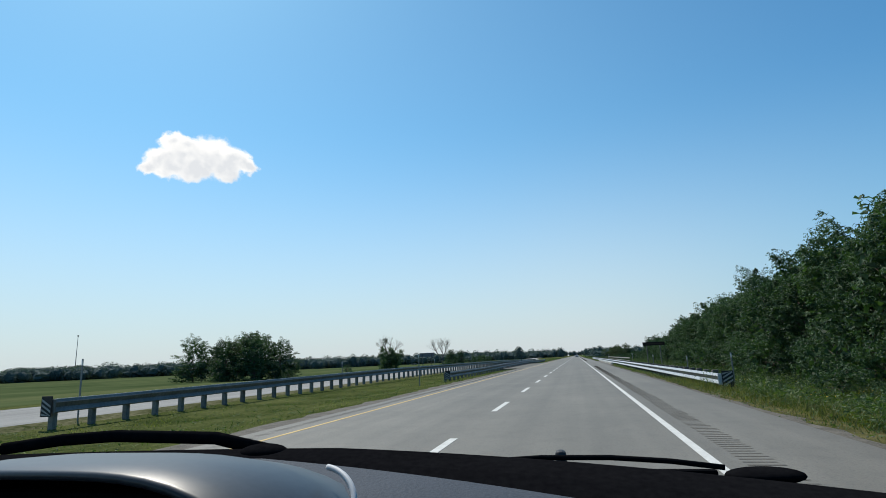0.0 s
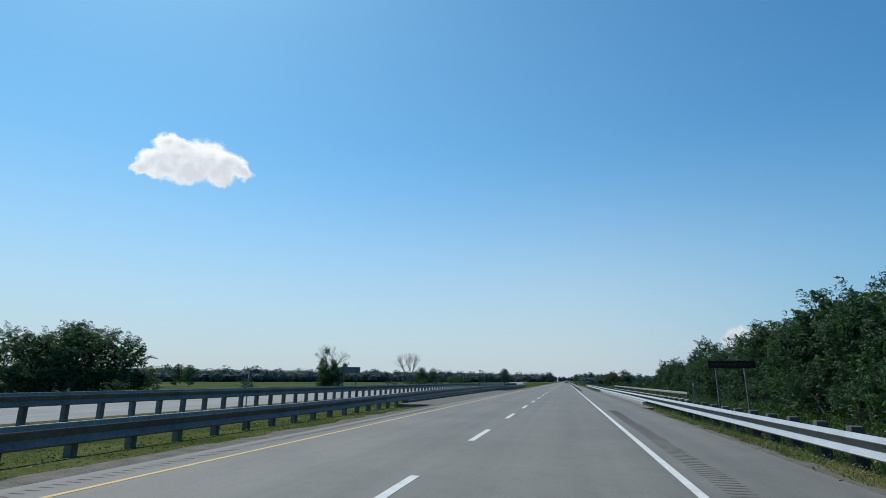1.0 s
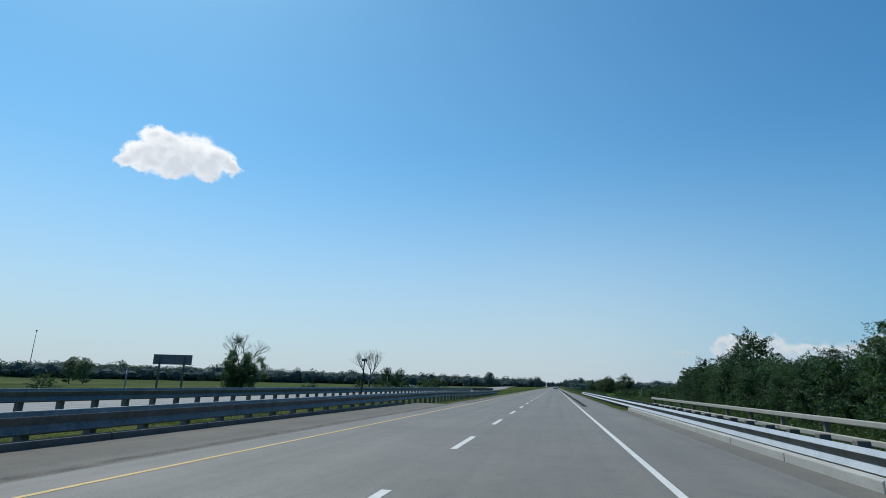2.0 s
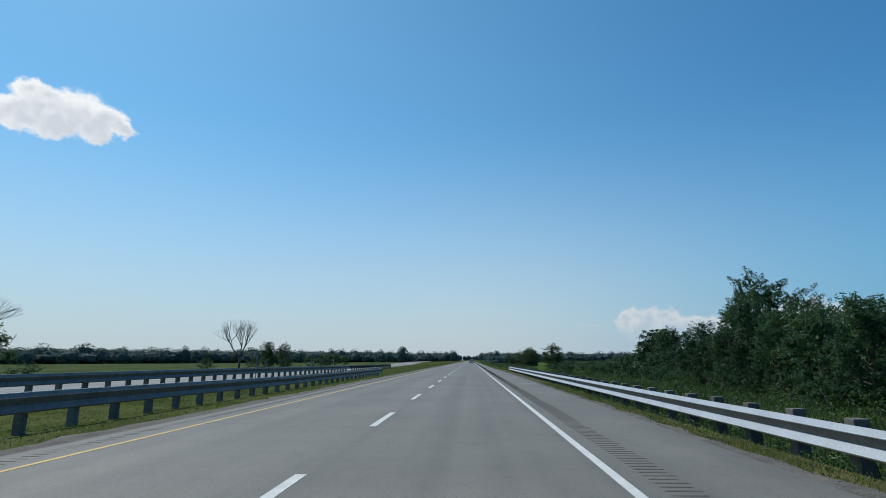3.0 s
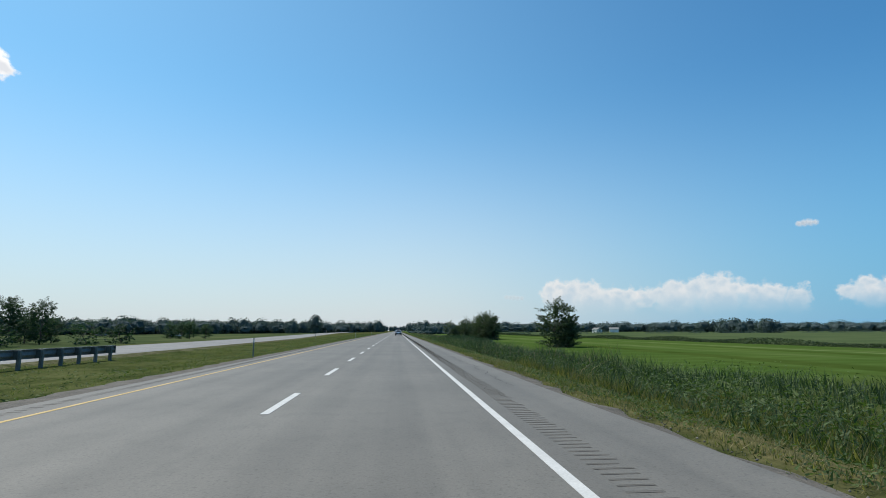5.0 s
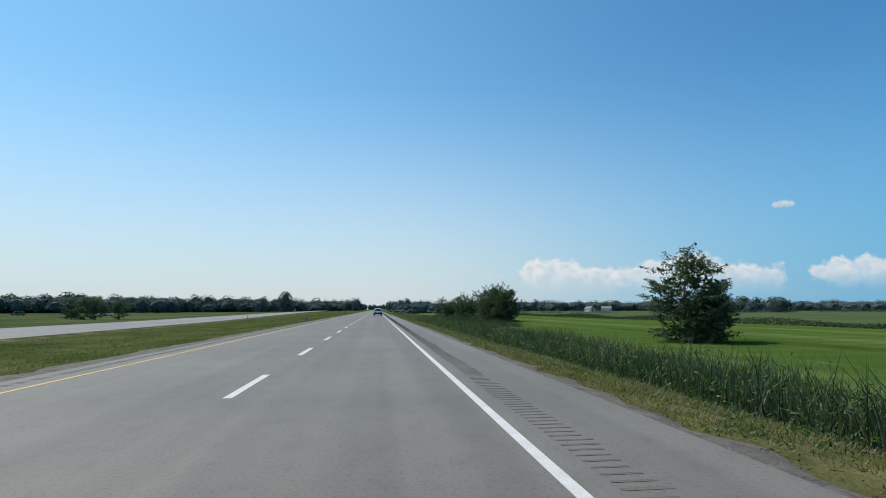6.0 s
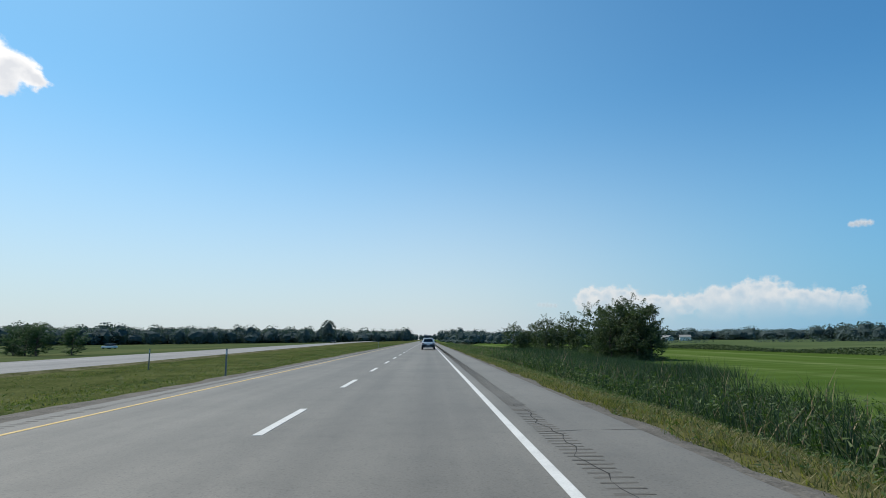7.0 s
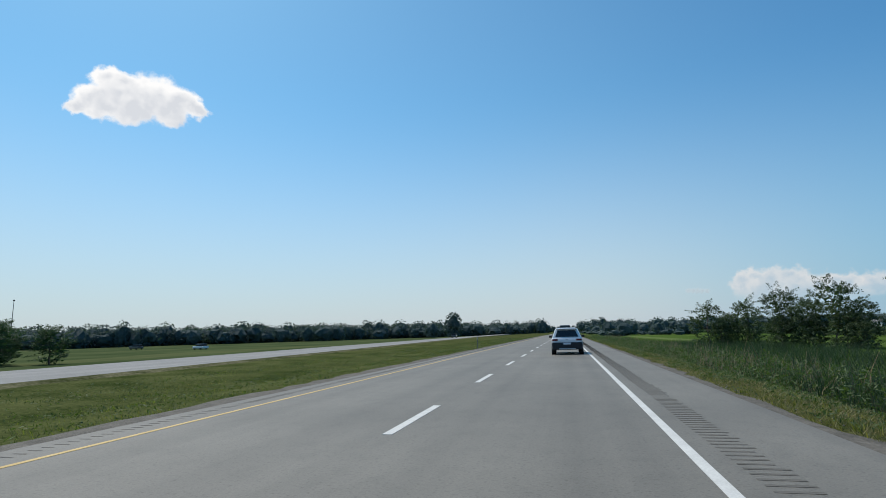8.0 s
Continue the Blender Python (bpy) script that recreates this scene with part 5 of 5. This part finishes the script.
def sport_utility(x, y, z):
    """A compact white car with a steep tailgate, heading along y; y is its rear bumper."""
    car = thing("car", "white compact sport utility car seen from behind on the road", "car", m=pose(x, y, z))
    body = loft([ring(0.0, 0.74, 0.42, 0.80), ring(0.05, 0.82, 0.32, 0.90), ring(0.25, 0.855, 0.28, 0.95), ring(1.0, 0.86, 0.26, 0.96), ring(3.0, 0.86, 0.26, 0.93), ring(3.6, 0.84, 0.28, 0.86), ring(4.05, 0.78, 0.30, 0.74), ring(4.18, 0.66, 0.36, 0.62)], M_CAR_WHITE, "body")
    child("body", body, car, "white painted body")
    belt = [(-0.79, 0.14), (0.79, 0.14), (0.83, 0.5), (0.83, 2.6), (0.72, 3.15), (-0.72, 3.15), (-0.83, 2.6), (-0.83, 0.5)]
    roof = [(-0.56, 0.46), (0.56, 0.46), (0.61, 0.7), (0.61, 1.9), (0.54, 2.25), (-0.54, 2.25), (-0.61, 1.9), (-0.61, 0.7)]
    rows = [[(a, b, 0.90) for a, b in belt], [(a + (c - a) * 0.86, b + (d - b) * 0.86, 1.37) for (a, b), (c, d) in zip(belt, roof)],
            [(c * 0.98, d + 0.02, 1.45) for c, d in roof], [(c * 0.8, 0.3 + (d - 0.3) * 0.85 + 0.2, 1.485) for c, d in roof]]
    child("cabin", loft(rows, M_CAR_WHITE, "cabin"), car, "white cabin and roof")

    def on(u, h, side):
        """A point on the rear slope: u across (-1 to 1), h up (0 to 1)."""
        return (u * (0.76 - 0.19 * h), 0.14 + 0.275 * h, 0.90 + 0.47 * h)

    pane("rear_window", (on(-0.86, 0.16, 0), on(0.86, 0.16, 0), on(0.84, 0.93, 0), on(-0.84, 0.93, 0)), car, M_GLASS_DARK, 0.012, "dark rear window")
    for s in (-1, 1):
        a, b = (0.83 * s, 0.62, 0.95), (0.83 * s, 2.45, 0.95)
        c, d = (0.665 * s, 1.95, 1.34), (0.665 * s, 0.86, 1.34)
        q = (a, b, c, d) if s > 0 else (b, a, d, c)
        pane("side_window", q, car, M_GLASS_DARK, 0.012, "dark side window")
        part("tail_light", boxed((0.50 * s if s > 0 else -0.80, -0.015, 0.76), (0.80 if s > 0 else -0.50, 0.18, 0.87), 0.02), M_LAMP_RED, car, "red tail light")
        part("mirror", boxed((0.86 * s if s > 0 else -1.04, 2.42, 0.92), (1.04 if s > 0 else -0.86, 2.54, 1.06), 0.03), M_CLADDING, car, "dark door mirror")
        part("roof_rail", boxed((0.52 * s - 0.015, 0.6, 1.47), (0.52 * s + 0.015, 2.0, 1.51), 0.008), M_CLADDING, car, "dark roof rail")
        part("sill", boxed((0.835 * s - 0.03, 0.9, 0.24), (0.835 * s + 0.03, 2.9, 0.40), 0.02), M_CLADDING, car, "dark lower sill")
        for yy in (0.72, 3.25):
            wheel(car, s * 0.76, yy, 0.315, 0.20)
            bm = bmesh.new()
            bmesh.ops.create_cone(bm, cap_ends=True, segments=28, radius1=0.36, radius2=0.36, depth=0.06, matrix=pose(s * 0.845, yy, 0.34, 0, 90, 0))
            part("wheel_arch", bm, M_CLADDING, car, "dark wheel arch")
    part("rear_bumper", boxed((-0.83, -0.05, 0.27), (0.83, 0.22, 0.68), 0.05), M_CLADDING, car, "dark plastic rear bumper")
    part("bumper_strip", boxed((-0.45, -0.065, 0.29), (0.45, 0.05, 0.36), 0.015), M_RIM, car, "silver skid strip")
    part("number_plate", boxed((-0.20, -0.075, 0.56), (0.20, 0.03, 0.66), 0.005), M_PLATE, car, "pale number plate with plain bars")
    part("spoiler", boxed((-0.56, 0.30, 1.40), (0.56, 0.52, 1.45), 0.02), M_CAR_WHITE, car, "white roof spoiler")
    part("wiper", boxed((-0.02, 0.15, 0.985), (0.34, 0.165, 1.0), 0.004), M_CLADDING, car, "black rear wiper")
    part("badge", boxed((-0.06, -0.012, 0.81), (0.06, 0.06, 0.85), 0.01), M_RIM, car, "plain silver badge")
    car.scale = (0.93, 0.93, 0.93)
    return car


sport_utility(2.26, 313.0, ROAD_Z)


def far_vehicle(name, label, category, x, y, z, size, material, turn=0):
    """A vehicle a long way off: body, cabin and wheels."""
    w, l, h = size
    car = thing(name, label, category, m=pose(x, y, z, 0, 0, turn))
    part("body", boxed((-w / 2, 0, 0.3), (w / 2, l, h * 0.62), 0.12), material, car)
    part("cabin", boxed((-w * 0.43, l * 0.12, h * 0.6), (w * 0.43, l * 0.72, h), 0.14), M_GLASS_DARK, car, "dark windows")
    part("roof", boxed((-w * 0.40, l * 0.15, h - 0.05), (w * 0.40, l * 0.68, h + 0.03), 0.02), material, car)
    for s in (-1, 1):
        for yy in (0.2, 0.8):
            child("wheel", wheel_mesh(0.31, 0.2, M_TYRE, 0.1), car, "black tyre", pose(s * w * 0.44, yy * l, 0.31))
    return car


far_vehicle("van", "pale van far ahead on the road", "van", 2.1, 372.0, ROAD_Z, (1.9, 4.8, 2.1), paint("grey_van_paint", (0.30, 0.32, 0.34)))
far_vehicle("car", "white car standing far off across the fields", "car", -83.8, 400, -0.95, (1.7, 4.2, 1.4), M_CAR_WHITE, 70)
far_vehicle("car", "dark car standing far off across the fields", "car", -125, 425, -0.95, (1.8, 4.6, 1.5), paint("dark_field_car_paint", (0.05, 0.055, 0.06)), 75)
far_vehicle("car", "dark car far away on the opposite carriageway", "car", -36.5, 470, -0.2, (1.7, 4.2, 1.4), paint("dark_car_paint", (0.05, 0.055, 0.06)), 4)


# ---- far farm buildings ----
def shed(x, y, size, turn):
    w, l, h = size
    s = thing("shed", "small white farm shed at the far field edge", "shed", "farm sheds", m=pose(x, y, -1.05, 0, 0, turn))
    part("wall", boxed((-w / 2, -l / 2, -0.2), (w / 2, l / 2, h), 0.02), M_SIGN_WHITE, s, "white wall")
    bm = bmesh.new()
    vs = [bm.verts.new(p) for p in ((-w / 2 - 0.3, -l / 2 - 0.3, h), (w / 2 + 0.3, -l / 2 - 0.3, h), (0, -l / 2 - 0.3, h + w * 0.3), (-w / 2 - 0.3, l / 2 + 0.3, h), (w / 2 + 0.3, l / 2 + 0.3, h), (0, l / 2 + 0.3, h + w * 0.3))]
    for q in ((0, 1, 2), (5, 4, 3), (0, 2, 5, 3), (2, 1, 4, 5), (0, 3, 4, 1)):
        bm.faces.new([vs[i] for i in q])
    part("roof", bm, M_STAKE, s, "pale grey roof")
    part("door", boxed((-0.6, -l / 2 - 0.05, -0.1), (0.6, -l / 2 + 0.02, h * 0.8), 0.01), M_SIGN_GREY, s, "grey door")


shed(178, 640, (5.5, 7, 2.6), 20)
shed(205, 668, (6, 8, 2.8), 70)


# ---- the car that carries the camera, at the start of the drive ----
M_DASH = surface("grained_dashboard", (0.028, 0.035, 0.048), (0.052, 0.062, 0.080), 3, 220, 0.7, bump=0.6, bump_dist=0.002, spec=0.25)
M_HOOD = surface("smooth_instrument_cover", (0.030, 0.034, 0.042), (0.045, 0.050, 0.060), 3, 120, 0.40, bump=0.0, spec=0.5)
M_TRIM = surface("pale_dash_seam", (0.45, 0.46, 0.48), (0.58, 0.59, 0.60), 4, 60, 0.5, bump=0.05)


M_COWL = surface("matt_black_cowl", (0.004, 0.004, 0.005), (0.010, 0.010, 0.011), 4, 80, 0.95, bump=0.1, spec=0.0)
M_CABIN = surface("grey_cabin_lining", (0.10, 0.10, 0.10), (0.15, 0.15, 0.15), 4, 60, 0.9, bump=0.1)


def front_car():
    car = thing("car", "dark dashboard and front end of the car that carries the view", "car", m=pose(1.55, 0, ROAD_Z))
    g = -ROAD_Z

    def sheet(name, rows, material, label, thick=0.03, tilt=4.1):
        """A slab whose upper skin runs through rows of (y, z, half width)."""
        v, f = [], []
        n = 25
        for y, z, hw in rows:
            for i in range(n):
                u = 2 * i / (n - 1) - 1
                v.append((u * hw, y - 0.10 * u * u * (y > 0.7), z + g - 0.02 * u * u * (u > 0) - max(u * hw, 0.03 * u) * math.tan(radians(tilt))))
        m = len(v)
        v += [(a, b, c - thick) for a, b, c in v]
        for j in range(len(rows) - 1):
            for i in range(n - 1):
                k = j * n + i
                f.append((k, k + 1, k + n + 1, k + n))
                f.append((m + k, m + k + n, m + k + n + 1, m + k + 1))
        for j in range(len(rows) - 1):
            for i in (0, n - 1):
                k = j * n + i
                f.append((k, k + n, m + k + n, m + k))
        for j in (0, len(rows) - 1):
            for i in range(n - 1):
                k = j * n + i
                f.append((k, m + k, m + k + 1, k + 1))
        return child(name, mesh_of(name, v, f, material, False), car, label)

    sheet("dashboard", ((0.34, 0.86, 0.74), (0.40, 0.97, 0.74), (0.50, 1.028, 0.74), (0.62, 1.048, 0.74), (0.735, 1.055, 0.74), (0.775, 1.043, 0.74), (0.88, 1.000, 0.74)), M_DASH, "dark grey grained dashboard top")
    sheet("cowl", ((0.86, 0.995, 0.92), (0.92, 1.018, 0.92), (0.985, 1.030, 0.92), (1.00, 1.028, 0.92), (1.12, 0.98, 0.88), (1.2, 0.945, 0.80)), M_COWL, "black plastic cowl under the windscreen", tilt=2.2)
    sheet("bonnet", ((1.18, 0.915, 0.70), (1.4, 0.90, 0.70), (1.8, 0.84, 0.68), (2.1, 0.74, 0.62), (2.2, 0.62, 0.56)), paint("dark_bonnet_paint", (0.02, 0.022, 0.026)), "dark bonnet")
    body = loft([ring(-0.2, 0.70, 0.24, 0.62), ring(0.3, 0.72, 0.24, 0.80), ring(1.2, 0.74, 0.24, 0.84), ring(1.8, 0.72, 0.26, 0.76), ring(2.2, 0.58, 0.30, 0.58)], paint("dark_body_paint", (0.02, 0.022, 0.026)), "body")
    child("body", body, car, "dark lower front body")
    for s in (-1, 1):
        wheel(car, s * 0.70, 1.65, 0.30, 0.18)
    # unseen cabin round and behind the driver, added to keep sky light off the dashboard
    part("roof", boxed((-0.66, -1.7, 1.50 + g), (0.66, 0.10, 1.54 + g), 0.015), M_CABIN, car, "unseen roof with grey lining, added to block sky light")
    for s in (-1, 1):
        part("door", boxed((s * 0.72 - 0.04, -0.9, 0.30 + g), (s * 0.72 + 0.04, 0.28, 0.93 + g), 0.02), paint("dark_door_paint", (0.02, 0.022, 0.026)), car, "dark front door")
        v, f = [], []
        tube(v, f, (s * 0.66, 0.08, 1.51 + g), (s * 0.99, 0.90, 0.97 + g), 0.04, 0.045, 8)
        child("windscreen_pillar", mesh_of("windscreen_pillar", v, f, M_CABIN, True), car, "grey windscreen pillar")
        v, f = [], []
        tube(v, f, (s * 0.60, -1.68, 1.51 + g), (s * 0.70, -1.95, 0.90 + g), 0.05, 0.06, 8)
        child("rear_pillar", mesh_of("rear_pillar", v, f, M_CABIN, True), car, "grey rear pillar")
    part("rear_body", boxed((-0.72, -2.1, 0.30 + g), (0.72, -0.92, 0.93 + g), 0.05), paint("dark_rear_paint", (0.02, 0.022, 0.026)), car, "dark rear body")
    for s in (-1, 1):
        wheel(car, s * 0.70, -1.45, 0.30, 0.18)
    # hooded cover over the dials
    v, f = [], []
    n, rows = 21, ((0.445, 0.018), (0.452, 0.021), (0.48, 0.023), (0.52, 0.022), (0.58, 0.016), (0.66, -0.004), (0.74, -0.035))
    for y, lift in rows:
        for i in range(n):
            u = 2 * i / (n - 1) - 1
            v.append((-0.08 + u * (0.27 + 0.34 * min(y - 0.445, 0.11)), y, 1.073 + g + lift - 0.075 * abs(u) ** 3.6))
    m = len(v)
    v += [(a, b + 0.003, c - 0.006) for a, b, c in v]
    for j in range(len(rows) - 1):
        for i in range(n - 1):
            k = j * n + i
            f.append((k, k + 1, k + n + 1, k + n))
            f.append((m + k, m + k + n, m + k + n + 1, m + k + 1))
    for i in range(n - 1):
        f.append((i, m + i, m + i + 1, i + 1))
    child("instrument_cover", mesh_of("instrument_cover", v, f, M_HOOD, True), car, "smooth blue-grey hood over the dials")
    part("dial_panel", boxed((-0.30, 0.47, 0.88 + g), (0.10, 0.54, 1.070 + g), 0.006), M_COWL, car, "black dial panel in shade")
    v, f = pipe([(0.17 + 0.048 * math.sin(c * math.pi / 48), 0.60 - 0.04 * c / 24, 1.069 + g - 0.034 * (1 - math.cos(c * math.pi / 48))) for c in range(25)], 0.0034)
    child("seam", mesh_of("seam", v, f, M_TRIM, True), car, "pale curved dashboard seam")
    # wipers: a bent arm, its rubber blade and the pivot's cap
    for points, thick, tall, size, cap in ((((-0.83, 1.0, 1.036), (-0.70, 1.03, 1.05), (-0.57, 1.05, 1.055), (-0.31, 1.05, 1.048), (-0.15, 1.0, 1.030)), 0.008, 1.7, (0.05, 0.035, 0.016), (-0.15, 0.98, 1.034)),
                        (((0.26, 1.0, 1.008), (0.38, 1.02, 1.012), (0.50, 1.02, 1.012), (0.60, 1.02, 1.006), (0.68, 1.01, 0.998)), 0.0045, 1.0, (0.06, 0.03, 0.013), (0.735, 1.0, 0.992))):
        v, f = pipe([(a, b, c + g - 0.006) for a, b, c in points], thick, tall)
        arm = child("wiper", mesh_of("wiper", v, f, M_COWL, True), car, "black windscreen wiper arm")
        bm = bmesh.new()
        bmesh.ops.create_uvsphere(bm, u_segments=20, v_segments=10, radius=1.0, matrix=Matrix.Translation((cap[0], cap[1], cap[2] + g - 0.01)) @ Matrix.Diagonal((*size, 1)))
        part("pivot_cap", bm, M_COWL, arm, "rounded black pivot cap", smooth=True)
        part("blade", boxed((points[0][0], 1.06, points[0][2] + g - 0.05), (points[-1][0], 1.075, points[0][2] + g - 0.03), 0.004), M_COWL, arm, "rubber blade")
    nozzle = bmesh.new()
    box(nozzle, (0.405, 1.05, 0.94 + g), (0.425, 1.075, 1.012 + g), 0.007)
    part("washer_nozzle", nozzle, M_CLADDING, car, "small black washer nozzle")
    return car


front_car()
